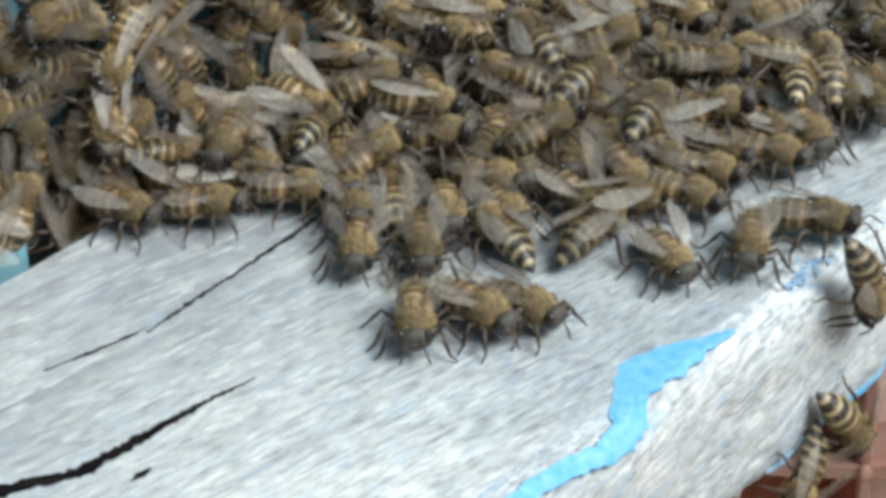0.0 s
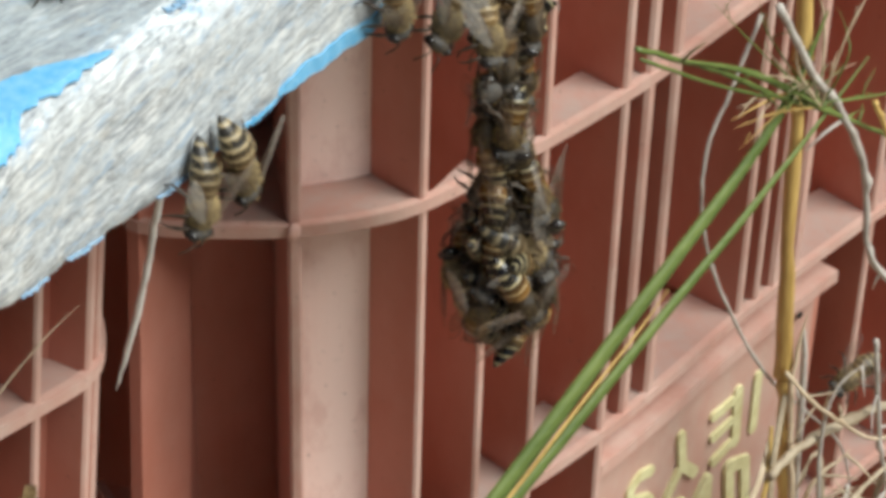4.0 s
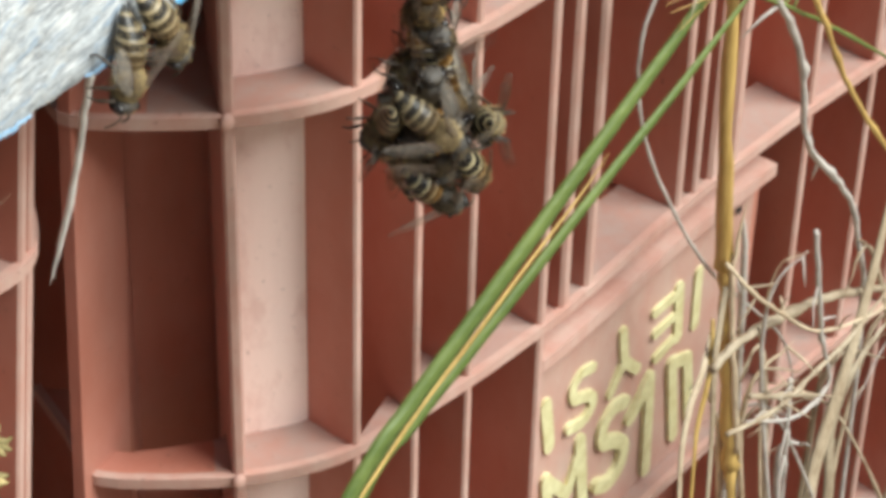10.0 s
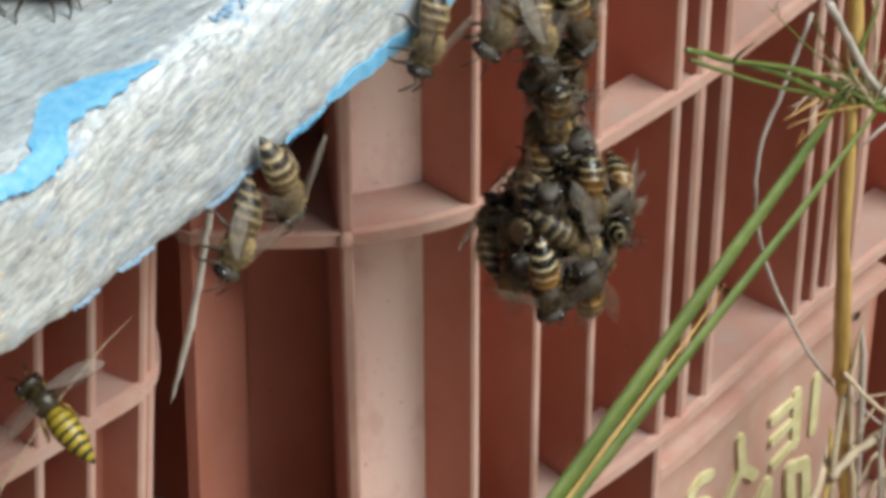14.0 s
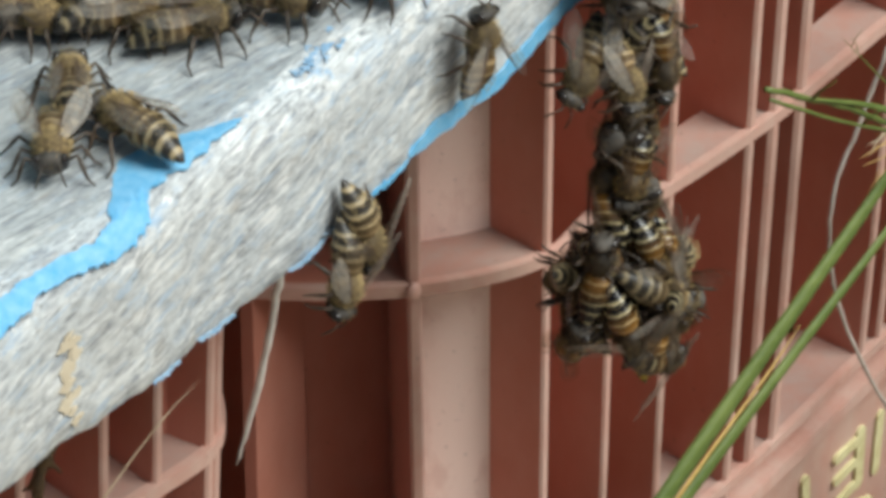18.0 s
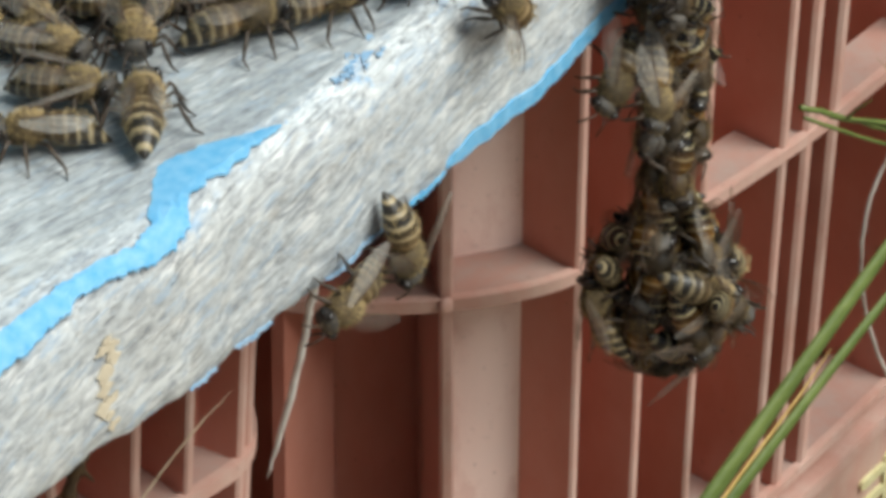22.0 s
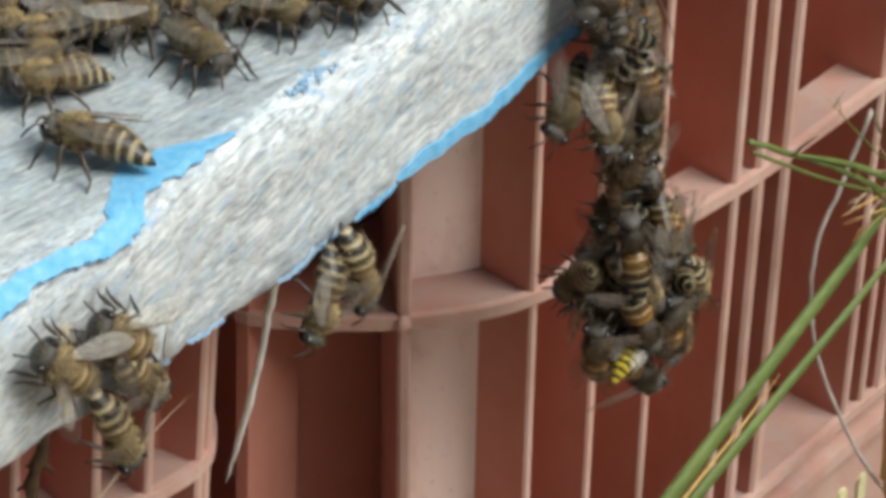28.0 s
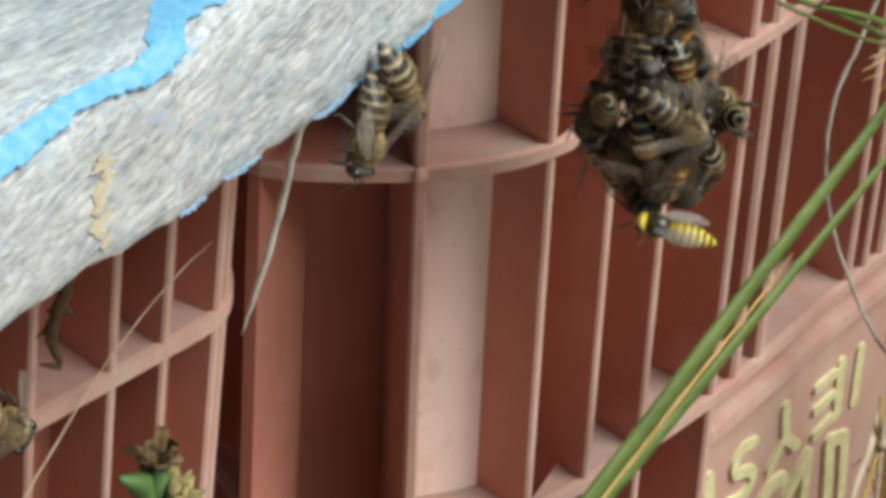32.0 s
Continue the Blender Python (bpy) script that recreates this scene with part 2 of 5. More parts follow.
def moulded_plastic(name, bloom, powder=(0.66, 0.46, 0.385)):
    """Faded red-brown plastic with dust, scuffs and fine mould marks; bloom: how chalky its surface has become."""
    m, n, l, b = material(name)
    co = object_coord(n)
    big = noise_at(n, l, co, 22, 4)
    r = ramp(n, [(0.3, (0.385, 0.126, 0.080)), (0.55, (0.46, 0.166, 0.113)), (0.75, (0.53, 0.22, 0.163))])
    l.new(big, r.inputs[0])
    dust = ramp(n, [(0.36, (0, 0, 0)), (0.72, (1, 1, 1))])
    l.new(noise_at(n, l, co, 180, 6, (1, 1, 0.5), 0, 0.7), dust.inputs[0])
    amount = math_node(n, l, "ADD", math_node(n, l, "MULTIPLY", dust.outputs[0], 0.14 + 0.3 * bloom), 0.45 * bloom)
    colour = mixed(n, l, amount, r.outputs[0], powder)
    grime = ramp(n, [(0.68, (0, 0, 0)), (0.75, (1, 1, 1))])
    l.new(noise_at(n, l, co, 900, 3), grime.inputs[0])
    colour = mixed(n, l, math_node(n, l, "MULTIPLY", grime.outputs[0], 0.5), colour, (0.12, 0.07, 0.05))
    l.new(colour, b.inputs["Base Color"])
    b.inputs["Roughness"].default_value = 0.40 + 0.15 * bloom
    b.inputs["Specular IOR Level"].default_value = 0.5
    b.inputs["Sheen Weight"].default_value = 0.1
    b.inputs["Sheen Roughness"].default_value = 0.5
    bumped(n, l, b, noise_at(n, l, co, 700, 4), 0.15, 0.0003)
    return m


WOOD_TOP = weathered_wood("weathered_board", -8, 0, 0)
WOOD_EDGE = weathered_wood("worn_edge", 0, 12, 1)
BLUE = spotted("sky_blue_paint", (0.085, 0.38, 0.68), (0.28, 0.55, 0.78), 900, 0.5, 0.4)
WORN_BLUE = spotted("worn_blue_paint", (0.16, 0.36, 0.60), (0.42, 0.55, 0.68), 1500, 0.6, 0.3)
HIVE_BLUE = spotted("pale_blue_paint", (0.09, 0.22, 0.28), (0.20, 0.38, 0.44), 40, 0.6, 0.3)
CRACK = spotted("dark_crack", (0.004, 0.003, 0.004), (0.016, 0.014, 0.014), 200, 1.0)
CRACK.node_tree.nodes["Principled BSDF"].inputs["Specular IOR Level"].default_value = 0.0
TAN = spotted("tan_wax", (0.52, 0.44, 0.32), (0.68, 0.60, 0.46), 300, 0.6, 0.3)
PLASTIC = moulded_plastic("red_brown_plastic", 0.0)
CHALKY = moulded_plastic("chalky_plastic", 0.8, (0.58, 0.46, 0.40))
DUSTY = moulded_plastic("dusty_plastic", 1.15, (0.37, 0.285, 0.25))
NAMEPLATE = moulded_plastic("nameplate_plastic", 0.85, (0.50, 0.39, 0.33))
PALE_PLASTIC = moulded_plastic("pale_plastic", 1.7, (0.93, 0.73, 0.65))
GROUND = spotted("dry_ground", (0.14, 0.105, 0.07), (0.33, 0.26, 0.175), 9, 0.95, 0.6)
LETTER = spotted("yellow_print", (0.50, 0.44, 0.21), (0.74, 0.71, 0.43), 420, 0.55, 0.3)
# near-black for the rivet hole and for shade put in between ribs
DARK = spotted("hole_and_shade_dark", (0.008, 0.006, 0.005), (0.02, 0.016, 0.012), 60, 0.95)
GRASS = spotted("green_blade", (0.066, 0.105, 0.018), (0.18, 0.225, 0.058), 120, 0.5, 0.3, (0.1, 1, 1))
STRAW = spotted("ochre_straw", (0.34, 0.20, 0.05), (0.66, 0.45, 0.15), 160, 0.5, 0.3, (1, 1, 0.15))
PALE_STRAW = spotted("pale_straw", (0.26, 0.18, 0.11), (0.60, 0.50, 0.36), 220, 0.6, 0.3, (1, 1, 0.3), vary=0.3)
TWIG = spotted("grey_twig", (0.32, 0.28, 0.25), (0.60, 0.55, 0.50), 300, 0.7, 0.3)
BLEACHED_STALK = spotted("bleached_stalk", (0.56, 0.53, 0.50), (0.82, 0.79, 0.75), 300, 0.7, 0.3)
FUR = spotted("golden_fur", (0.036, 0.024, 0.012), (0.150, 0.102, 0.046), 500, 0.7, 0.5, vary=0.4)
HAIR = spotted("pale_hair", (0.18, 0.124, 0.052), (0.44, 0.325, 0.150), 500, 0.6, vary=0.35)
CHITIN = spotted("dark_chitin", (0.020, 0.014, 0.010), (0.075, 0.050, 0.032), 900, 0.38, 0.2, vary=0.3)
FACE = spotted("grey_face", (0.022, 0.019, 0.017), (0.10, 0.085, 0.07), 900, 0.55, 0.3, vary=0.2)
EYE = spotted("black_eye", (0.008, 0.006, 0.006), (0.022, 0.017, 0.014), 900, 0.22)
BANDS = banded("banded_abdomen", (0.020, 0.016, 0.012), (0.36, 0.285, 0.165), (0.24, 0.140, 0.050), 0.64, 0.00122)
# darker, glossier set for the chain's bees, whose shade is put into the colour
SHADED_BANDS = banded("shaded_abdomen", (0.005, 0.004, 0.004), (0.42, 0.35, 0.20), (0.36, 0.16, 0.022), 0.76, 0.00125, shine=0.27)
SHADED_FUR = spotted("shaded_fur", (0.006, 0.004, 0.003), (0.060, 0.034, 0.010), 500, 0.5, 0.4, vary=0.5)
SHADED_HAIR = spotted("brown_hair", (0.022, 0.013, 0.005), (0.36, 0.24, 0.08), 300, 0.6, vary=0.7)
WING = membrane("wing_membrane", (0.58, 0.53, 0.47), (0.78, 0.75, 0.70), 0.04, 0.30)
SHADED_WING = membrane("shaded_wing_membrane", (0.30, 0.23, 0.16), (0.48, 0.39, 0.29), 0.02, 0.14)
VEIN = spotted("wing_vein", (0.07, 0.045, 0.03), (0.14, 0.09, 0.06), 900, 0.5)
YELLOW = banded("wasp_bands", (0.02, 0.015, 0.01), (0.56, 0.42, 0.035), (0.46, 0.33, 0.03), 0.36, 0.0011, 0.0)
WASP_DARK = spotted("wasp_black", (0.014, 0.011, 0.009), (0.06, 0.045, 0.02), 700, 0.35)
WASP_LEG = spotted("wasp_leg", (0.16, 0.09, 0.015), (0.34, 0.21, 0.03), 700, 0.4)
PETAL = spotted("withered_petal", (0.12, 0.07, 0.03), (0.42, 0.29, 0.14), 300, 0.8, 0.4, vary=0.2)
FLORET = spotted("faded_floret", (0.16, 0.14, 0.04), (0.46, 0.36, 0.17), 700, 0.8, 0.4, vary=0.3)
DRY_PETAL = spotted("dark_petal", (0.03, 0.02, 0.012), (0.14, 0.08, 0.03), 400, 0.8, 0.4)
STEM = spotted("green_stem", (0.04, 0.10, 0.02), (0.10, 0.19, 0.05), 200, 0.6)


# ---- mesh helpers ----
MM = 0.001


def link_mesh(name, bm, mats, smooth=True):
    me = bpy.data.meshes.new(name)
    bm.normal_update()
    if smooth:
        for f in bm.faces:
            f.smooth = True
    bm.to_mesh(me)
    bm.free()
    for m in mats if isinstance(mats, (list, tuple)) else [mats]:
        me.materials.append(m)
    return me


def part(name, bm, mats, parent, label="", smooth=True):
    ob = new(name, bm if isinstance(bm, bpy.types.Mesh) else link_mesh(name, bm, mats, smooth))
    ob.parent = parent
    return tagged(ob, label)


def ball(bm, centre, radii, seg=14, rings=9, taper=0.0, turn=None):
    """An ellipsoid along x; taper narrows its back end."""
    made = bmesh.ops.create_uvsphere(bm, u_segments=seg, v_segments=rings, radius=1.0)["verts"]
    for v in made:
        x, y, z = v.co.z, v.co.x, v.co.y
        k = 1 - taper * max(0.0, -x) ** 2
        p = Vector((x * radii[0], y * radii[1] * k, z * radii[2] * k))
        v.co = (turn @ p if turn else p) + Vector(centre)
    return made


def tube(bm, points, radii, sides=6, mat=0):
    """A tube along points, with a radius at each, closed at both ends."""
    pts = [Vector(p) for p in points]
    rings = []
    side = None
    for i, p in enumerate(pts):
        way = (pts[min(i + 1, len(pts) - 1)] - pts[max(i - 1, 0)]).normalized()
        if side is None:
            side = way.orthogonal().normalized()
        side = (side - way * side.dot(way)).normalized()
        up = way.cross(side)
        r = radii[i] if isinstance(radii, (list, tuple)) else radii
        rings.append([bm.verts.new(p + r * (math.cos(a) * side + math.sin(a) * up)) for a in [2 * math.pi * k / sides for k in range(sides)]])
    faces = []
    for a, b in zip(rings, rings[1:]):
        for k in range(sides):
            faces.append(bm.faces.new((a[k], a[(k + 1) % sides], b[(k + 1) % sides], b[k])))
    faces.append(bm.faces.new(rings[0][::-1]))
    faces.append(bm.faces.new(rings[-1]))
    for f in faces:
        f.material_index = mat


def fuzz(bm, centre, radii, count, length, rng, mat=1, lean=(-0.35, 0, 0), width=0.000062):
    """Short hairs, each a thin three-sided blade, on an ellipsoid."""
    c = Vector(centre)
    for _ in range(count):
        d = Vector((rng.gauss(0, 1), rng.gauss(0, 1), rng.gauss(0, 1))).normalized()
        p = c + Vector((d.x * radii[0], d.y * radii[1], d.z * radii[2]))
        n = (d + Vector(lean) + Vector((rng.uniform(-.3, .3), rng.uniform(-.3, .3), rng.uniform(-.3, .3)))).normalized()
        s = n.orthogonal().normalized() * width
        tip = bm.verts.new(p + n * length * rng.uniform(0.6, 1.2))
        a, b = bm.verts.new(p + s), bm.verts.new(p - s)
        e = bm.verts.new(p + n.cross(s))
        for tri in ((a, b, tip), (b, e, tip), (e, a, tip)):
            bm.faces.new(tri).material_index = mat


def box(bm, lo, hi, bevel=0.0, mat=0):
    x0, y0, z0 = lo
    x1, y1, z1 = hi
    v = [bm.verts.new(p) for p in corners_of(((x0, x1), (y0, y1), (z0, z1)))]
    made = [bm.faces.new([v[i] for i in q]) for q in ((0, 1, 3, 2), (4, 6, 7, 5), (0, 4, 5, 1), (2, 3, 7, 6), (0, 2, 6, 4), (1, 5, 7, 3))]
    for f in made:
        f.material_index = mat
    if bevel:
        bmesh.ops.bevel(bm, geom=list({e for f in made for e in f.edges}), offset=bevel, segments=2, affect="EDGES", profile=0.6)


def corners_of(axes):
    return [(x, y, z) for x in axes[0] for y in axes[1] for z in axes[2]]


def strip(bm, outer, inner, z0, z1):
    """A ledge between two plan lines, from z0 to z1."""
    rows = [[bm.verts.new((*p, z)) for p in line] for line, z in ((outer, z0), (outer, z1), (inner, z1), (inner, z0))]
    for a, b in zip(rows, rows[1:] + rows[:1]):
        for k in range(len(a) - 1):
            bm.faces.new((a[k], a[k + 1], b[k + 1], b[k]))
    bm.faces.new([r[0] for r in rows][::-1])
    bm.faces.new([r[-1] for r in rows])
    bmesh.ops.recalc_face_normals(bm, faces=bm.faces)


# ---- setting: ground, landing board, hive front ----
BOARD = Matrix.Translation((-0.110, -0.0225, 0)) @ pose(0, 0, 0, 0, 0, 9)   # u along the worn edge, v towards the hive


def ground():
    bm = bmesh.new()
    n = 60
    grid = [[bm.verts.new((s(i, n), s(j, n), -0.30 + 0.012 * noise.noise((s(i, n) * 9, s(j, n) * 9, 0)))) for j in range(n + 1)] for i in range(n + 1)]
    for i in range(n):
        for j in range(n):
            bm.faces.new((grid[i][j], grid[i + 1][j], grid[i + 1][j + 1], grid[i][j + 1]))
    ob = new("ground", link_mesh("ground", bm, GROUND))
    tagged(ob, "dry brown earth below the crates", "ground", kind="structure")


def s(i, n):
    k = 2 * i / n - 1
    return 0.8 * k + 400 * k ** 9


def board_bottom(u):
    """Height of the worn lower edge along the board, in millimetres."""
    pts = [(-160, -17), (-22, -16.8), (5, -18.2), (22, -17.4), (48, -15.4), (68, -12.6), (98, -9), (170, -9)]
    for (a, p), (b, q) in zip(pts, pts[1:]):
        if u <= b:
            return p + (q - p) * (u - a) / (b - a) + 0.45 * noise.noise((u * 0.22, 3, 0)) + 0.14 * noise.noise((u * 0.9, 7, 0))
    return -9


def landing_board():
    bm = bmesh.new()
    us = [-150 + 300 * k / 300 for k in range(301)]
    rows = []
    for u in us:
        low = board_bottom(u)
        w = 0.8 * noise.noise((u * 0.09, 0, 0)) + 0.35 * noise.noise((u * 0.5, 2, 0))
        prof = [(58.8, 0), (52, 0), (42, 0), (34, 0), (26, 0), (19, 0), (13, 0), (9, 0), (6, 0), (4, -0.05), (2.6, -0.25), (1.5, -0.75), (0.7, -1.6), (0.25, -2.6)]
        prof += [(0.0, -2.6 + (low + 3.2) * k / 7) for k in range(1, 8)]
        prof += [(0.35, low + 0.25), (1.1, low), (3, low + 0.1), (20, low), (58.8, low)]
        row = []
        for v, z in prof:
            rough = (0.16 * noise.noise((u * 0.35, v * 1.3, z * 1.3)) + 0.10 * noise.noise((u * 0.9, v * 3.1, z * 3.1))) * (1 if z < -0.2 else 0.2)
            edge = 1.0 if v < 7 else 0.0
            row.append(bm.verts.new(Vector((u, v + w * edge - rough * edge * (z < -0.5), z + rough * (z > -1.0))) * MM))
        rows.append(row)
    for a, b in zip(rows, rows[1:]):
        for k in range(len(a) - 1):
            f = bm.faces.new((a[k], b[k], b[k + 1], a[k + 1]))
            f.material_index = 1 if 9 <= k else 0
    bm.faces.new(rows[0])
    bm.faces.new(rows[-1][::-1])
    bmesh.ops.recalc_face_normals(bm, faces=bm.faces)
    ob = new("landing_board", link_mesh("landing_board", bm, [WOOD_TOP, WOOD_EDGE]))
    ob.matrix_world = BOARD
    tagged(ob, "weathered grey wooden landing board with flaking blue paint", "wooden board")
    return ob


def paint_patch(board, spine, on_top, mat=BLUE, name="paint_patch", label="flaking sky-blue paint", thick=0.05, seed=0, jag=1.0):
    """A flake of aged paint along a spine of (u, v or z, half width), with a torn outline."""
    bm = bmesh.new()
    pts = []
    for (a0, b0, h0), (a1, b1, h1) in zip(spine, spine[1:]):
        steps = max(2, int(abs(a1 - a0) + abs(b1 - b0)) * 4)
        pts += [(a0 + (a1 - a0) * k / steps, b0 + (b1 - b0) * k / steps, h0 + (h1 - h0) * k / steps) for k in range(steps)]
    pts.append(spine[-1])
    def place(u, w, out):
        w0 = 0.8 * noise.noise((u * 0.09, 0, 0)) + 0.35 * noise.noise((u * 0.5, 2, 0))
        if on_top and w > 2.4:
            return Vector((u, w, out)) * MM
        if on_top:
            return Vector((u, w + w0 * 0.9 - out * 0.4, out - max(0, 2.4 - w) ** 2 * 0.24)) * MM
        return Vector((u, w0 - 0.2 - out, w)) * MM
    rows = []
    for i, (u, w, h) in enumerate(pts):
        up = h * (1 + jag * 0.45 * noise.noise((u * 1.1, 5 + seed + 0.37, 0.61))) + jag * 0.35 * noise.noise((u * 3.3, 1 + seed + 0.37, 0.61)) + jag * 0.24 * noise.noise((u * 5.3, 2.4 + seed, w * 1.7))
        dn = h * (1 + jag * 0.45 * noise.noise((u * 1.1, 9 + seed + 0.37, 0.61))) + jag * 0.35 * noise.noise((u * 3.3, 4 + seed + 0.37, 0.61)) + jag * 0.24 * noise.noise((u * 5.3, 6.4 + seed, w * 1.7))
        if i in (0, len(pts) - 1):
            up = dn = 0.05
        up, dn = max(up, 0.05), max(dn, 0.05)
        rows.append([bm.verts.new(place(u, w + up * k, -0.15 if j in (0, 6) else thick)) for j, k in enumerate((-dn / up, -0.96 * dn / up, -0.5 * dn / up, 0.0, 0.5, 0.96, 1.0))])
    for a, b in zip(rows, rows[1:]):
        for k in range(len(a) - 1):
            bm.faces.new((a[k], b[k], b[k + 1], a[k + 1]))
    bmesh.ops.recalc_face_normals(bm, faces=bm.faces)
    part(name, bm, mat, board, label, smooth=False)


def board_details(board):
    paint_patch(board, BLUE_MAIN, True, jag=0.5, thick=0.03)
    for k, (u, v, ln, w) in enumerate(((22.4, 2.3, 1.3, 0.34), (24.2, 3.2, 1.5, 0.36), (26.0, 2.7, 1.1, 0.28), (27.3, 2.2, 0.8, 0.22), (21.3, 2.6, 0.6, 0.18), (24.8, 1.6, 0.5, 0.14), (28.6, 4.4, 0.5, 0.14), (25.0, 4.2, 0.5, 0.16))):
        paint_patch(board, [(u - ln, v - 0.2, 0.06), (u - ln * 0.4, v, w), (u + ln * 0.3, v + 0.1, w * 0.8), (u + ln, v + 0.2, 0.06)], True, WORN_BLUE, seed=11 + k, thick=0.02, jag=2.0)
    # the paint left along the lower edge: a full band on one stretch, thin rests on the other
    paint_patch(board, [(u, board_bottom(u) + 0.9 - 0.25 * max(0, (u - 55) / 45), (1.0 - 0.3 * max(0, (u - 55) / 45)) * min(1, 0.3 + (u - 34) / 5)) for u in range(34, 100, 2)], False, seed=21, thick=0.06, jag=0.16)
    for k, (u0, u1, w) in enumerate(((15, 26, 0.26), (27, 34, 0.3), (3, 8, 0.3), (-4, 0, 0.16))):
        m = (u0 + u1) / 2
        paint_patch(board, [(u, board_bottom(u) + 0.45 + w * 0.5, max(0.05, w * (1 - abs(u - m) / (m - u0 + 0.4)) ** 0.5)) for u in range(u0, u1 + 1)], False, WORN_BLUE if k != 1 else BLUE, seed=60 + k, thick=0.03, jag=0.9)
    # a dried smear, broken into specks that lie along the grain
    rng = random.Random(33)
    for k in range(22):
        z = rng.uniform(-15.2, -6.2)
        u = -13.0 + 0.12 * (z + 10) + rng.gauss(0, 0.55)
        ln, tall = rng.uniform(0.35, 1.0), rng.uniform(0.22, 0.75)
        paint_patch(board, [(u - ln, z - 0.1, 0.06), (u - ln * 0.3, z, tall), (u + ln * 0.4, z + 0.1, tall * 0.8), (u + ln, z + 0.3, 0.06)], False, TAN, "wax_smear", "dried tan smear", thick=0.01 + 0.0004 * k, seed=31 + k, jag=1.2)
    # long drying crack and two short ones
    for spine in ([(-75, 42, 0.2), (-46, 35, 0.9), (-40, 31.8, 0.8), (-33, 31.4, 0.6), (-27, 31.0, 0.35), (-21, 30, 0.1)],
                  [(-23, 42.5, 0.08), (-17.7, 43, 0.2), (-10, 43.3, 0.18), (-3, 43.7, 0.34), (2, 44.3, 0.2)], [(-33, 45.4, 0.06), (-29, 44.4, 0.16), (-25, 43.5, 0.18), (-22.5, 43.2, 0.06)], [(-38, 27.6, 0.2), (-36.5, 27.6, 0.4), (-35.6, 27.7, 0.15)]):
        paint_patch(board, spine, True, CRACK, "crack", "dark drying crack", thick=0.03, seed=41, jag=0.9)


def hive_front():
    bm = bmesh.new()
    box(bm, (-0.20, 0.0665, 0.014), (0.20, 0.086, 0.20), 0.001)
    box(bm, (-0.20, 0.0760, -0.03), (0.20, 0.086, 0.0005), 0.001)
    box(bm, (-0.20, 0.082, 0.0005), (0.20, 0.086, 0.014), 0)
    box(bm, (-0.20, 0.0875, -0.0165), (0.20, 0.42, -0.0005), 0.001)       # unseen hive floor on the crates, added to keep light out of their gap
    box(bm, (-0.20, 0.0600, -0.014), (-0.0225, 0.0664, 0.0035), 0.0008)
    ob = new("wall_hive", link_mesh("wall_hive", bm, HIVE_BLUE, False))
    ob.matrix_world = BOARD
    tagged(ob, "pale blue painted wooden hive front with an entrance slot", "hive wall", kind="structure")


# ---- plastic crates ----
def offset_line(line, d):
    out = []
    for i, p in enumerate(line):
        a, b = line[max(i - 1, 0)], line[min(i + 1, len(line) - 1)]
        t = Vector((b[0] - a[0], b[1] - a[1])).normalized()
        out.append((p[0] + t.y * d, p[1] - t.x * d))
    return out


def along(line, x):
    """The point of a plan line at x, and the inward normal there."""
    for (x0, y0), (x1, y1) in zip(line, line[1:]):
        if min(x0, x1) <= x <= max(x0, x1) and x0 != x1:
            k = (x - x0) / (x1 - x0)
            t = Vector((x1 - x0, y1 - y0)).normalized()
            return Vector((x, y0 + (y1 - y0) * k)), Vector((t.y, -t.x))


def rib_mesh(p, n, depth, width, z0, z1):
    """An upright rib from the wall out to p, its front edge rounded."""
    bm = bmesh.new()
    side = Vector((n.y, -n.x))
    prof = [(0.25, -0.5), (0.0, -0.28), (0.0, 0.28), (0.25, 0.5)]
    base = [p + n * (a * width) + side * (b * width) for a, b in prof] + [p + n * depth + side * 0.5 * width, p + n * depth - side * 0.5 * width]
    lo = [bm.verts.new((*q, z0)) for q in base]
    hi = [bm.verts.new((*q, z1)) for q in base]
    for k in range(6):
        f = bm.faces.new((lo[k], lo[(k + 1) % 6], hi[(k + 1) % 6], hi[k]))
        f.material_index = 1 if k < 3 else 0       # the front edge is paler than the sides
    bm.faces.new(lo[::-1])
    bm.faces.new(hi)
    bmesh.ops.recalc_face_normals(bm, faces=bm.faces)
    return bm


LEVELS = (-0.0582, -0.1158, -0.1734, -0.2310)
LOW = -0.292


def smooth_line(pts, step=0.0015):
    out = []
    for i in range(len(pts) - 1):
        p0, p1, p2, p3 = (Vector(pts[max(0, min(len(pts) - 1, i + k))]) for k in (-1, 0, 1, 2))
        far = max((p2 - p1).length, (p1 - p0).length, (p3 - p2).length) > 0.02
        m = 1 if far else max(1, int((p2 - p1).length / step))
        for k in range(m):
            t = k / m
            if m == 1:
                out.append(tuple(p1))
            else:
                q = 0.5 * (2 * p1 + (p2 - p0) * t + (2 * p0 - 5 * p1 + 4 * p2 - p3) * t * t + (3 * p1 - p0 - 3 * p2 + p3) * t ** 3)
                out.append(tuple(q))
    return out + [tuple(pts[-1])]


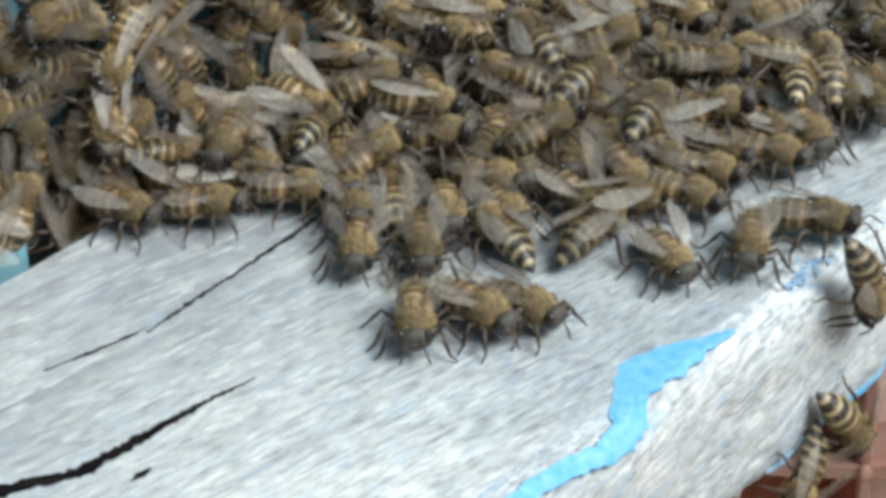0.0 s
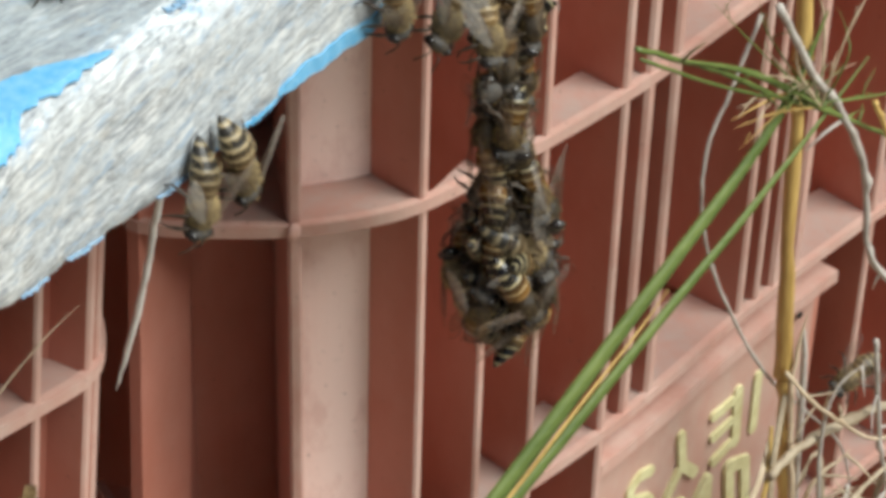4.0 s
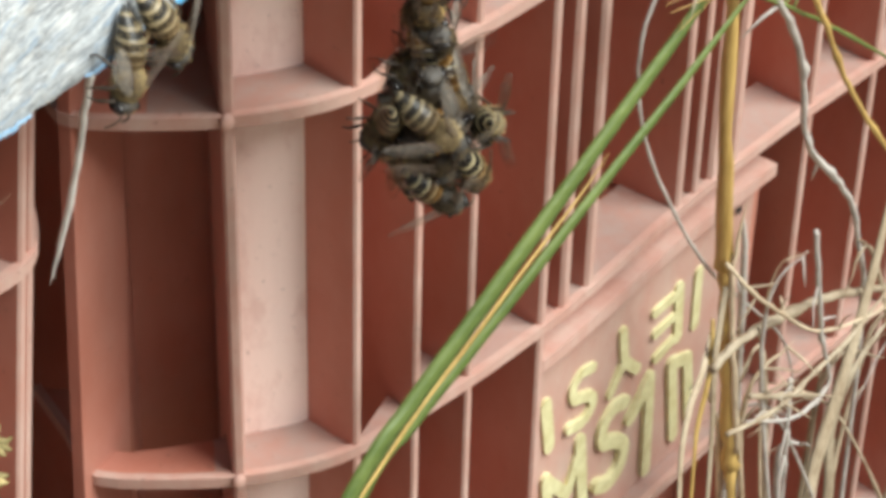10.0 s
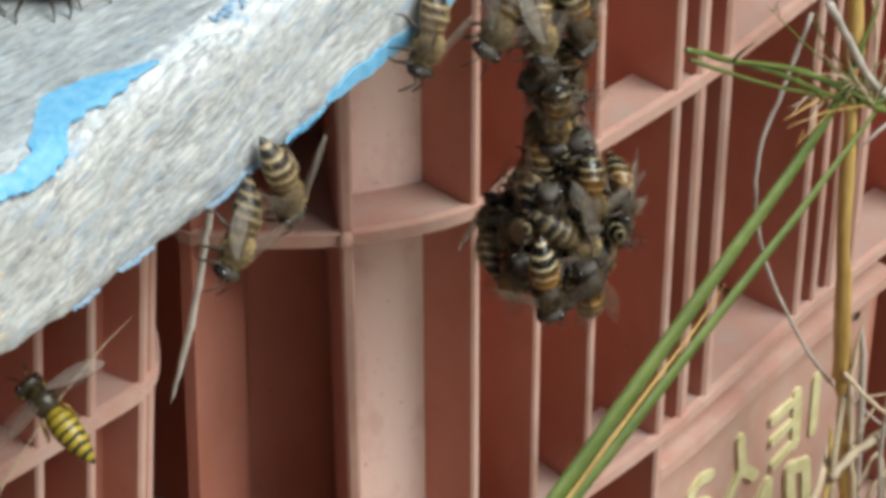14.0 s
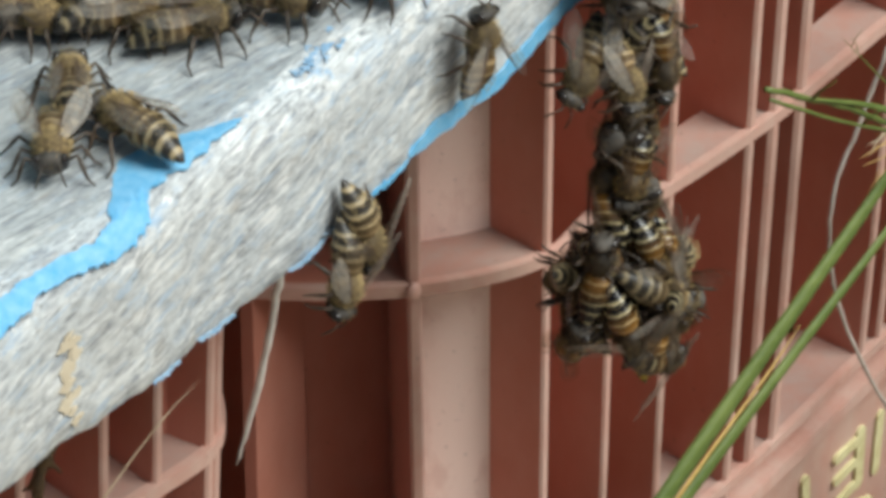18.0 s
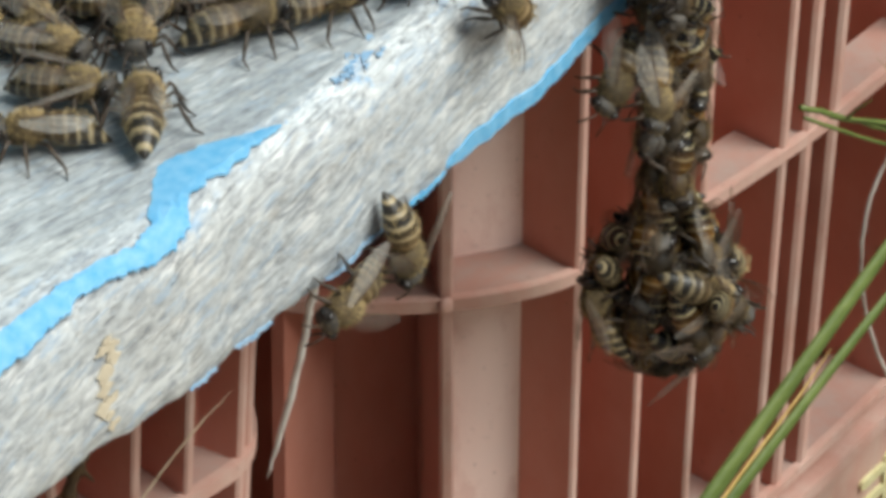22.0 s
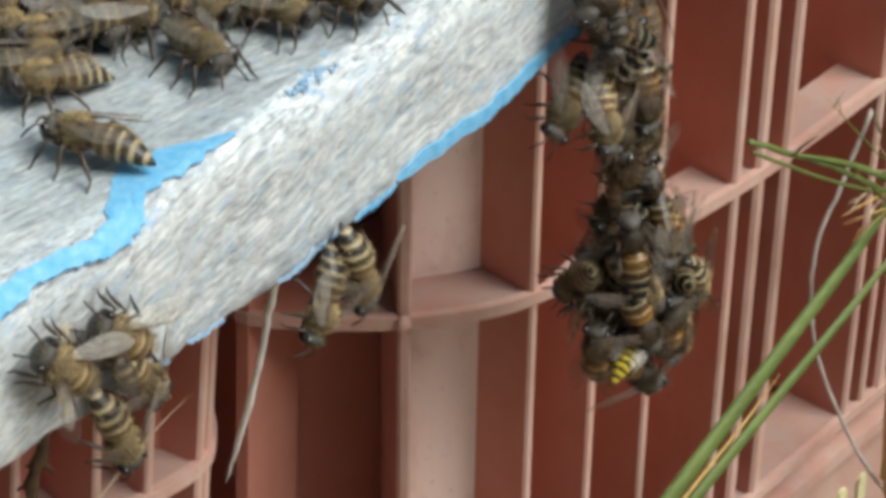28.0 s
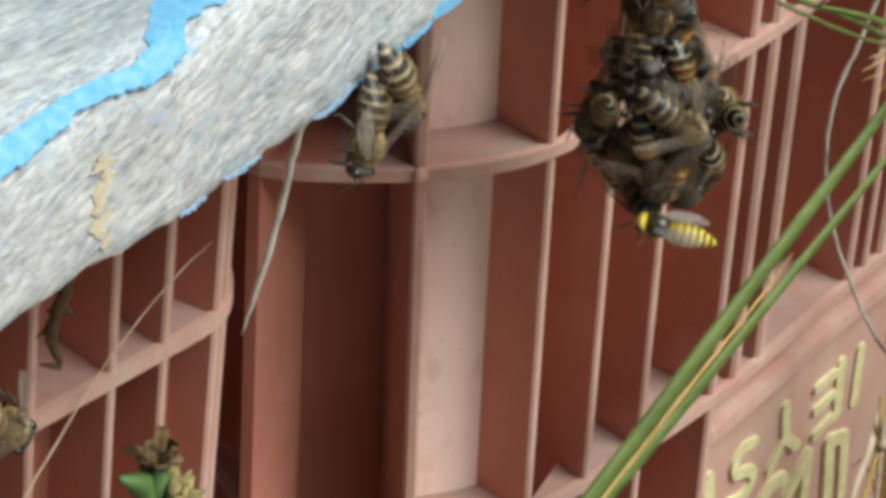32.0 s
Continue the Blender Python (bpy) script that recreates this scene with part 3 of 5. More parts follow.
def crate(name_label, line, depth, ribs, top, faded=(), deep=0.019, splay=0.0):
    thing = new("plastic_crate")
    tagged(thing, name_label, "crate", "stacked crates")
    cut = min(range(len(line)), key=lambda i: abs(line[i][0] - faded[0]) + 0.2 * line[i][1]) if faded else 0
    bay = min(range(len(line)), key=lambda i: abs(line[i][0] - faded[1]) + 0.2 * line[i][1]) + 1 if faded else len(line)
    stop = max(i for i, p in enumerate(line) if p[0] > -0.0637 and p[1] < 0.03) if faded else len(line) - 1

    def inward(near, far):
        """The crate's line moved inward, deeper before the corner, ending where the corner post stands."""
        def bay_line(by):
            span = max(1, stop - bay)
            return [offset_line(line, by + (0.0130 - 0.0150 * min(1, (i - bay) / span) if faded else 0))[i] for i in range(bay, len(line))]

        pts = offset_line(line, far)[:cut] + offset_line(line, near - (0.0017 if faded else 0))[cut:bay] + bay_line(near)
        out = pts[:cut + 1]
        for i in range(cut + 1, len(pts)):
            step = Vector(line[i]) - Vector(line[i - 1])
            folded = (Vector(pts[i]) - Vector(out[-1])).dot(step) <= 0
            out.append((out[-1][0], out[-1][1] + 0.00002) if i > stop or folded else pts[i])
        return out

    wall_line = inward(depth, deep)
    back = inward(depth + 0.0025, deep + 0.0025)
    cuts = [0] + sorted(min(range(len(line)), key=lambda i: abs(line[i][0] - x) + 0.2 * line[i][1]) for x in faded) + [len(line) - 1]
    for k, (i, j) in enumerate(zip(cuts, cuts[1:])):
        bm = bmesh.new()
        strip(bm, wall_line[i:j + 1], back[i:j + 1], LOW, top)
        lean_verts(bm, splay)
        part("wall_panel", bm, PALE_PLASTIC if faded and k == 1 else PLASTIC, thing, "pale corner panel" if faded and k == 1 else "", smooth=False)
    shelf = inward(depth + 0.0023, depth + 0.0023)
    if faded:        # the shelf beside the corner is narrower, and open behind
        for i in range(cut):
            share = min(1, max(0, (line[i][0] - faded[0]) / 0.021))
            shelf[i] = tuple(Vector(line[i]).lerp(Vector(shelf[i]), 0.10 + 0.75 * share))
    top_shelf = [tuple(Vector(p).lerp(Vector(q), 0.72 if faded and i < cut else 1)) for i, (p, q) in enumerate(zip(line, shelf))]
    low_shelf = [tuple(Vector(p).lerp(Vector(q), 0.32 if faded and i >= bay else 1)) for i, (p, q) in enumerate(zip(line, shelf))]
    for z in LEVELS:
        bm = bmesh.new()
        end = stop + 2 if faded else len(line)
        rim = offset_line(line, 0.0002)
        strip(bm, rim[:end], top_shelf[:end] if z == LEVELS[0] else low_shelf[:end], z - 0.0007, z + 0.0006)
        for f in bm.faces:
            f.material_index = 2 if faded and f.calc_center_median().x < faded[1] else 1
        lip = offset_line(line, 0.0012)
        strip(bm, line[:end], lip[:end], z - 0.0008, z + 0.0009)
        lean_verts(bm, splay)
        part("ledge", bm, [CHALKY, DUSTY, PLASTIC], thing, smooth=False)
    for x, width, z0, z1, d, *setback in ribs:
        found = along(line, x)
        if found:
            p, n = found
            if x == -0.0365:     # the rib at the corner panel points a little away from the panel's own normal
                n = Vector((-0.03, 0.999))
            back_by = sum(setback) + 0.0004
            bm = rib_mesh(p + n * back_by, n, d - back_by, width, z0, z1)
            lean_verts(bm, splay)
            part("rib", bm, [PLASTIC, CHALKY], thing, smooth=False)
    if faded:
        p, n = along(line, faded[1])
        for z in LEVELS[:2]:
            bm = bmesh.new()
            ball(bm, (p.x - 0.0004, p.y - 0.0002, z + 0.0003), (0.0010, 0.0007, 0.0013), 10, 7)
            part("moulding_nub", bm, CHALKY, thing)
    return thing


def lean_verts(bm, share):
    """Splay the foot of an upright piece outward, as the crate widens towards the ground."""
    for v in bm.verts:
        v.co.x += share * (v.co.z + 0.0575)


def crates():
    right_line = smooth_line([(0.30, 0.0055), (0.12, 0.0046), (0.085, 0.0042), (0.065, 0.0042), (0.050, 0.0036), (0.034, 0.0025), (0.017, 0.0006), (0.003, -0.0008), (-0.012, -0.0012), (-0.0240, -0.0009), (-0.0305, -0.0005), (-0.0365, 0.0001), (-0.0413, 0.0013), (-0.0466, 0.0038), (-0.0520, 0.0073),
                              (-0.0578, 0.0125), (-0.0632, 0.0182), (-0.0648, 0.0206), (-0.0653, 0.0222), (-0.0645, 0.0250), (-0.0620, 0.0300), (-0.0590, 0.0400), (-0.0590, 0.30)])
    d, e = 0.0102, 0.0189
    tall = (LOW, -0.0175)
    high = (LOW, -0.0105)
    ribs = [(-0.0518, 0.0017, *tall, d + 0.0045), (-0.0365, 0.0014, *tall, d), (-0.0262, 0.0013, LOW, -0.0105, e),
            (-0.0160, 0.0013, *high, e), (-0.0143, 0.0018, *high, e, 0.0028), (-0.0006, 0.0016, *high, e)]
    ribs += [(x, 0.0021, -0.1155, -0.0105, e) for x in (0.0046, 0.0107)]
    ribs += [(x, 0.0016, -0.1155, -0.0105, e) for x in (0.0340,)]
    ribs += [(x, 0.0014, -0.1155, -0.0105, e) for x in (0.0384,)]
    ribs += [(x, 0.0024, -0.1155, -0.0105, e) for x in (0.0432, 0.0486)]
    ribs += [(x, 0.0015, *high, e) for x in (0.0690, 0.0862, 0.1000, 0.1150, 0.1340, 0.1600, 0.1900)]
    big = crate("faded red-brown plastic crate with ribs and raised yellow print", right_line, d, ribs, -0.012, (-0.0365, -0.0518))
    # flush post beside the gap between the crates
    face = [p for p in right_line if -0.0655 < p[0] < -0.0637 and p[1] < 0.0224]
    bm = bmesh.new()
    strip(bm, offset_line(face, 0.0003)[:2], offset_line(face, 0.0120)[:2], LOW, -0.0175)
    lean_verts(bm, 0.04)
    part("corner_post", bm, PLASTIC, big, smooth=False)
    tail = [(-0.0440, 0.0420), (-0.0430, 0.0600), (-0.0430, 0.30)]
    bm = bmesh.new()
    strip(bm, tail, offset_line(tail, 0.0025), LOW, -0.0175)
    lean_verts(bm, 0.04)
    part("side_wall", bm, PLASTIC, big, smooth=False)
    # recessed name panel below the second ledge, with its frame
    def along_front(name, x0, x1, near, far, z0, z1, mat):
        steps = max(2, round((x1 - x0) / 0.003))
        run = [tuple(along(right_line, x1 + (x0 - x1) * k / steps)[0]) for k in range(steps + 1)]
        bm = bmesh.new()
        strip(bm, offset_line(run, near), offset_line(run, far), z0, z1)
        part(name, bm, mat, big, smooth=False)

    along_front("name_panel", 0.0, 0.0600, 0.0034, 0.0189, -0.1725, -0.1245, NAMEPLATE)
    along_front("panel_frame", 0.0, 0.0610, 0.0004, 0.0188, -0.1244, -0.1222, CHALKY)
    along_front("panel_sill", 0.0, 0.0215, 0.0042, 0.0188, -0.1221, -0.1168, PLASTIC)
    along_front("panel_sill", 0.0270, 0.0610, 0.0042, 0.0188, -0.1221, -0.1168, PLASTIC)
    bm = bmesh.new()
    box(bm, (0.0602, 0.0078, -0.1725), (0.0618, 0.0188, -0.1246), 0.0003)
    part("panel_frame", bm, PLASTIC, big, smooth=False)
    bm = bmesh.new()
    bmesh.ops.create_circle(bm, cap_ends=True, segments=12, radius=0.0007, matrix=Matrix.Translation((0.0555, 0.0068, -0.1295)) @ pose(0, 0, 0, 90, 0, 0))
    part("rivet_hole", bm, DARK, big, "small dark hole", smooth=False)
    # near-black strips that paint in the shade between the paired ribs
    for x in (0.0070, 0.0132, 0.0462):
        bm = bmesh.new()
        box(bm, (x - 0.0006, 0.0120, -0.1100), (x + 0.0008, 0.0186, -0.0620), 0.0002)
        part("slot", bm, DARK, big, "dark strip painted as shade between ribs", smooth=False)
    print_marks(big)
    left_line = smooth_line([(-0.0722, 0.30), (-0.0722, 0.0240), (-0.0738, 0.0185), (-0.0765, 0.0140), (-0.0792, 0.0098), (-0.0815, 0.0064), (-0.0842, 0.0038), (-0.0875, 0.0026), (-0.0905, 0.0024), (-0.0940, 0.0024), (-0.14, 0.0024), (-0.30, 0.0024)])
    ribs = [(-0.0838, 0.0016, *tall, 0.0085), (-0.0861, 0.0014, *tall, 0.0095)] + [(x, 0.0012, *tall, 0.0095) for x in (-0.0941, -0.1013, *(-0.1120 - 0.0085 * k for k in range(11)))]
    crate("faded red-brown plastic crate with narrow upright ribs", left_line, 0.0095, ribs, -0.0178, splay=0.105)


def panel_depth(x):
    """How far back the name panel lies at x, in millimetres."""
    return 2.7 if x < 5 else 2.7 + 0.105 * (x - 5)


def stroke(bm, pts, w, lift):
    """A raised stroke of print along plan points on the panel (x, z in millimetres)."""
    if len(pts) > 4:
        pts = [tuple(1000 * c for c in p) for p in smooth_line([(x * MM, z * MM) for x, z in pts], 0.0007)]
    for (x0, z0), (x1, z1) in zip(pts, pts[1:]):
        d = Vector((x1 - x0, z1 - z0)).normalized() * w * 0.5
        n = Vector((-d.y, d.x))
        a, b = Vector((x0, z0)), Vector((x1, z1))
        ring = [b + d * math.cos(k) - n * math.sin(k) for k in (-1.57, -0.9, -0.3, 0.3, 0.9, 1.57)] + [a - d * math.cos(k) + n * math.sin(k) for k in (-1.57, -0.9, -0.3, 0.3, 0.9, 1.57)]
        lift += 0.012
        f = [bm.verts.new(Vector((q.x, panel_depth(q.x) - lift, q.y)) * MM) for q in ring]
        g = [bm.verts.new(Vector((q.x, panel_depth(q.x) - lift + 1.2, q.y)) * MM) for q in ring]
        bm.faces.new(f)
        for k in range(12):
            bm.faces.new((f[k], f[(k + 1) % 12], g[(k + 1) % 12], g[k]))
    bmesh.ops.recalc_face_normals(bm, faces=bm.faces)


def print_marks(big):
    """The raised yellow marks of the maker's sign, as plain strokes."""
    for k, (pts, w) in enumerate(PRINT):
        bm = bmesh.new()
        stroke(bm, pts, w, 0.45 + 0.02 * k)
        part("print_mark", bm, LETTER, big, "raised yellow print mark", smooth=False)


# ---- bees and wasps ----
Kind = dict


def wing_mesh(name, length, width, rng, skin):
    """A wing along -x from its root, thin and a little arched, with dark veins."""
    bm = bmesh.new()
    n = 10
    front, back = [], []
    for k in range(n + 1):
        t = k / n
        half = width * (0.22 + 1.55 * t ** 0.8 * (1 - t ** 3.2) * 0.62 + 0.05)
        if k == n:
            half = width * 0.16
        cy = width * 0.35 * t
        front.append((-length * t, cy + half * 0.45, 0.12 * MM * math.sin(t * 3.1)))
        back.append((-length * (t * 0.97), cy - half * 0.75, -0.10 * MM * math.sin(t * 3.1)))
    rows = []
    for f, b in zip(front, back):
        mid = [(f[i] + b[i]) / 2 for i in range(3)]
        mid[2] += 0.25 * MM
        rows.append([bm.verts.new(p) for p in (f, mid, b)])
    for a, b in zip(rows, rows[1:]):
        for k in (0, 1):
            bm.faces.new((a[k], a[k + 1], b[k + 1], b[k]))
    tube(bm, front, [0.10 * MM * (1 - 0.6 * k / n) for k in range(n + 1)], 4, 1)
    for share in (0.38, 0.72):
        line = [tuple(f[i] * (1 - share * min(1, k / 5)) + b[i] * share * min(1, k / 5) + (0.2 * MM if i == 2 else 0) for i in range(3)) for k, (f, b) in enumerate(zip(front, back))][:n - 1]
        tube(bm, line, 0.032 * MM, 3, 1)
    return link_mesh(name, bm, [skin, VEIN])


def abdomen_mesh(name, length, half, tall, mats, rng, hairs, droop):
    """Six overlapping rings that narrow to a pointed tip, from x = 0 back."""
    bm = bmesh.new()
    n, sides = 40, 16
    rows = []
    for k in range(n + 1):
        t = k / n
        body = math.sin(math.pi * min(1, (t * 0.93 + 0.07)) ** 0.72) ** 0.72 if t < 1 else 0.0
        lap = 1 + 0.07 * ((t * 5.6) % 1.0) - 0.03
        r = max(0.02, body * lap)
        x, z = -length * t, -droop * t * t
        rows.append([bm.verts.new(Vector((x, half * r * math.cos(a), z + tall * r * math.sin(a) * (1 if math.sin(a) > 0 else 0.85))) * MM) for a in [2 * math.pi * j / sides for j in range(sides)]])
    for a, b in zip(rows, rows[1:]):
        for j in range(sides):
            bm.faces.new((a[j], b[j], b[(j + 1) % sides], a[(j + 1) % sides]))
    bm.faces.new(rows[0])
    bm.faces.new(rows[-1][::-1])
    bmesh.ops.recalc_face_normals(bm, faces=bm.faces)
    if hairs:
        fuzz(bm, (-length * 0.36 * MM, 0, -droop * 0.1 * MM), (length * 0.40 * MM, half * 0.97 * MM, tall * 0.97 * MM), hairs, 0.55 * MM, rng, 1, (-0.9, 0, 0), 0.00006)
    me = link_mesh(name, bm, mats)
    keep_rest(me)
    return me


def keep_rest(me):
    """Store each point's own place, so that the rings stay with the body."""
    at = me.attributes.new("rest", "FLOAT_VECTOR", "POINT")
    flat = np.empty(len(me.vertices) * 3, np.float32)
    me.vertices.foreach_get("co", flat)
    at.data.foreach_set("vector", flat)


def leg_mesh(name, root, knee, ankle, toe, r, mat):
    bm = bmesh.new()
    mid = [(knee[i] + ankle[i]) / 2 for i in range(3)]
    pts = [[v * MM for v in p] for p in (root, knee, mid, ankle, [(ankle[i] + toe[i]) / 2 for i in range(3)], toe)]
    tube(bm, pts, [r * 1.3 * MM, r * MM, r * 1.35 * MM, r * 0.8 * MM, r * 0.6 * MM, r * 0.35 * MM], 6)
    return link_mesh(name, bm, mat)


def bee_model(name, label, wings, legs, droop, rng, category="bee", group="honey bees", wasp=False, shaded=False):
    """A bee 12.5 mm long, head to +x, feet at z = 0; wings: outward and upward turn in degrees; legs: how far they
    reach. The last flag picks darker colours that hold the chain's shade.
    """
    thing = new(name)
    tagged(thing, label, category, group)
    thing.scale = (0.92,) * 3
    h = 2.7
    fur, hair, dark = (WASP_DARK, WASP_LEG, WASP_DARK) if wasp else (SHADED_FUR if shaded else FUR, SHADED_HAIR if shaded else HAIR, CHITIN)
    bm = bmesh.new()
    ball(bm, (1.9 * MM, 0, (h + 0.15) * MM), (2.05 * MM, 1.85 * MM, 1.75 * MM), 16, 10)
    fuzz(bm, (1.9 * MM, 0, (h + 0.15) * MM), (2.0 * MM, 1.8 * MM, 1.7 * MM), 60 if wasp else 260 if shaded else 620, (0.3 if wasp else 0.62) * MM, rng)
    part("thorax", bm, [fur, hair], thing)
    ab = new("abdomen", abdomen_mesh("abdomen", 6.7 if not wasp else 8.0, 1.86 if not wasp else 1.75, 1.76 if not wasp else 1.65, [YELLOW if wasp else SHADED_BANDS if shaded else BANDS, hair], rng, 0 if wasp else 90 if shaded else 260, droop))
    ab.parent = thing
    ab.location = (0.35 * MM, 0, h * MM)
    tagged(ab, "black and yellow ringed abdomen" if wasp else "dark abdomen with pale felt rings")
    bm = bmesh.new()
    ball(bm, (0, 0, 0), (0.95 * MM, 1.75 * MM, 1.55 * MM), 14, 9)
    for v in bm.verts:
        if v.co.z < 0:
            v.co.y *= 1 + 0.30 * v.co.z / (1.55 * MM)
            v.co.z *= 1.12
    if not wasp:
        fuzz(bm, (0, 0, 0.2 * MM), (0.95 * MM, 1.5 * MM, 1.4 * MM), 36, 0.42 * MM, rng)
    head_mesh = link_mesh("head", bm, [(YELLOW if wings[0] < 20 else WASP_DARK) if wasp else FACE, hair])
    keep_rest(head_mesh)
    head = part("head", head_mesh, None, thing)
    head.location, head.rotation_euler = (4.35 * MM, 0, (h - 0.15) * MM), (0, radians(18), 0)
    for k in (-1, 1):
        bm = bmesh.new()
        ball(bm, (0.12 * MM, k * 1.32 * MM, 0.3 * MM), (0.62 * MM, 0.55 * MM, 1.12 * MM), 10, 7)
        part("eye", bm, EYE, head, "glossy black compound eye")
        bm = bmesh.new()
        tube(bm, [(0.8 * MM, k * 0.35 * MM, 0.25 * MM), (1.35 * MM, k * 0.75 * MM, 1.05 * MM), (2.2 * MM, k * 1.1 * MM, 0.7 * MM), (3.1 * MM, k * 1.5 * MM, 0.1 * MM)], [0.12 * MM, 0.11 * MM, 0.13 * MM, 0.11 * MM], 5)
        part("antenna", bm, dark, head)
    lm = WASP_LEG if wasp else CHITIN
    for k in (-1, 1):
        for (rx, fx, reach) in ((3.0, 4.6, 0.85), (2.0, 2.2, 1.05), (1.0, -1.6, 1.25)):
            j = rng.uniform(-0.5, 0.5)
            out = 3.3 * reach * legs
            part("leg", leg_mesh("leg", (rx, k * 1.1, h - 1.0), (rx + (fx - rx) * 0.45, k * (1.1 + out * 0.5), h + 0.1), (fx + j, k * (0.9 + out * 0.85), 0.75), (fx + j * 1.5, k * (1.0 + out * 1.05), 0.02), 0.19, lm), lm, thing)
    for k in (-1, 1):
        for length, width, rx, dz, extra in ((7.7, 2.5, 2.4, 0.0, 0.0), (5.4, 1.8, 1.5, -0.15, 6.0)):
            w = new("wing", wing_mesh("wing", length * MM, width * MM, rng, SHADED_WING if shaded and wings[0] < 50 else WING))
            w.parent = thing
            w.matrix_basis = Matrix.Translation((rx * MM, k * 1.1 * MM, (h + 1.5 + dz) * MM)) @ pose(0, 0, 0, 0, 0, -k * (wings[0] + extra)) @ pose(0, 0, 0, 0, wings[1], 0) @ pose(0, 0, 0, k * -14, 0, 0) @ Matrix.Diagonal((1, -k, 1, 1))
            tagged(w, "clear brownish wing with dark veins")
    return thing


def stance(place, ahead, up):
    """The pose of a bee at a place, its head and its back towards the given ways."""
    z = Vector(up).normalized()
    x = Vector(ahead)
    x = (x - z * x.dot(z)).normalized()
    y = z.cross(x)
    return Matrix.Translation(place) @ Matrix((x, y, z)).transposed().to_4x4()


def on_board(u, v, z, heading, pitch=0.0, roll=0.0):
    """The pose of a bee on the board's top: heading in degrees from the edge's line."""
    return BOARD @ pose(u * MM, v * MM, z * MM, 0, 0, heading) @ pose(0, 0, 0, roll, -pitch, 0)


def on_face(u, z, heading, out=0.0, tilt=0.0):
    """The pose of a bee on an upright face, its back towards -v: heading 90 is head up, -90 head down."""
    a = radians(heading)
    up = Vector((math.sin(radians(tilt)), -math.cos(radians(tilt)), 0))
    return BOARD @ stance(Vector((u, -out, z)) * MM, (math.cos(a), 0, math.sin(a)), up)


# ---- plants ----
def blade(label, pts, width, mat=GRASS, name="green_grass", category="grass"):
    """A folded grass blade along points, tapering to its tip."""
    bm = bmesh.new()
    line = [Vector(p) * MM for p in pts]
    fine = []
    for i in range(len(line) - 1):
        p0, p1, p2, p3 = (line[max(0, min(len(line) - 1, i + k))] for k in (-1, 0, 1, 2))
        for k in range(8):
            t = k / 8
            fine.append(0.5 * (2 * p1 + (p2 - p0) * t + (2 * p0 - 5 * p1 + 4 * p2 - p3) * t * t + (3 * p1 - p0 - 3 * p2 + p3) * t ** 3))
    fine.append(line[-1])
    rows = []
    for i, p in enumerate(fine):
        t = i / (len(fine) - 1)
        way = (fine[min(i + 1, len(fine) - 1)] - fine[max(i - 1, 0)]).normalized()
        side = way.cross(Vector((-0.4, -0.75, 0.5))).normalized()
        w = width * MM * 0.5 * (0.55 + 0.9 * t - 1.35 * t * t) if t < 1 else 0.00005
        deep = way.cross(side).normalized() * max(w, 0.00005) * 0.45
        rows.append([bm.verts.new(q) for q in (p - side * w, p + deep, p + side * w, p + deep + way.cross(side) * 0.0002)])
    for a, b in zip(rows, rows[1:]):
        for k in range(4):
            bm.faces.new((a[k], a[(k + 1) % 4], b[(k + 1) % 4], b[k]))
    bm.faces.new(rows[0][::-1])
    bm.faces.new(rows[-1])
    bmesh.ops.recalc_face_normals(bm, faces=bm.faces)
    ob = new(name, link_mesh(name, bm, mat))
    return tagged(ob, label, category)


def stalk(name, label, category, pts, r, mat, nodes=(), sprigs=0, seed=0, reach=(3, 9)):
    """A thin round stalk with small knots, bends and, if wanted, side sprigs."""
    rng = random.Random(seed)
    bm = bmesh.new()
    line = [Vector(p) * MM for p in pts]
    fine = []
    for i in range(len(line) - 1):
        p0, p1, p2, p3 = (line[max(0, min(len(line) - 1, i + k))] for k in (-1, 0, 1, 2))
        for k in range(7):
            t = k / 7
            q = 0.5 * (2 * p1 + (p2 - p0) * t + (2 * p0 - 5 * p1 + 4 * p2 - p3) * t * t + (3 * p1 - p0 - 3 * p2 + p3) * t ** 3)
            fine.append(q + Vector((rng.uniform(-1, 1), rng.uniform(-1, 1), rng.uniform(-1, 1))) * r * 0.25 * MM)
    fine.append(line[-1])
    radii = [r * MM * (1 - 0.25 * i / len(fine)) * rng.uniform(0.85, 1.15) * (1 if name == "internode" else min(1, 0.12 + (len(fine) - 1 - i) / 7)) for i in range(len(fine))]
    for k in nodes:
        radii[int(k * (len(fine) - 1))] *= 1.5
    tube(bm, fine, radii, 7)
    ob = tagged(new(name, link_mesh(name, bm, mat)), label, category)
    for _ in range(sprigs):
        i = rng.randrange(2, len(fine) - 1)
        p = fine[i]
        way = (fine[i] - fine[i - 1]).normalized()
        d = (way * rng.uniform(0.3, 1) + Vector((rng.uniform(-1, 1), rng.uniform(-0.4, 0.4), rng.uniform(-1, 1)))).normalized()
        ln = rng.uniform(*reach) * MM
        bend = Vector((rng.uniform(-1, 1), rng.uniform(-1, 1), rng.uniform(-1, 0.3))) * ln * 0.3
        bm = bmesh.new()
        tube(bm, [p, p + d * ln * 0.5 + bend * 0.3, p + d * ln + bend], [r * 0.55 * MM, r * 0.42 * MM, r * 0.15 * MM], 5)
        part("side_shoot", bm, mat, ob)
    return ob


swaying = {}


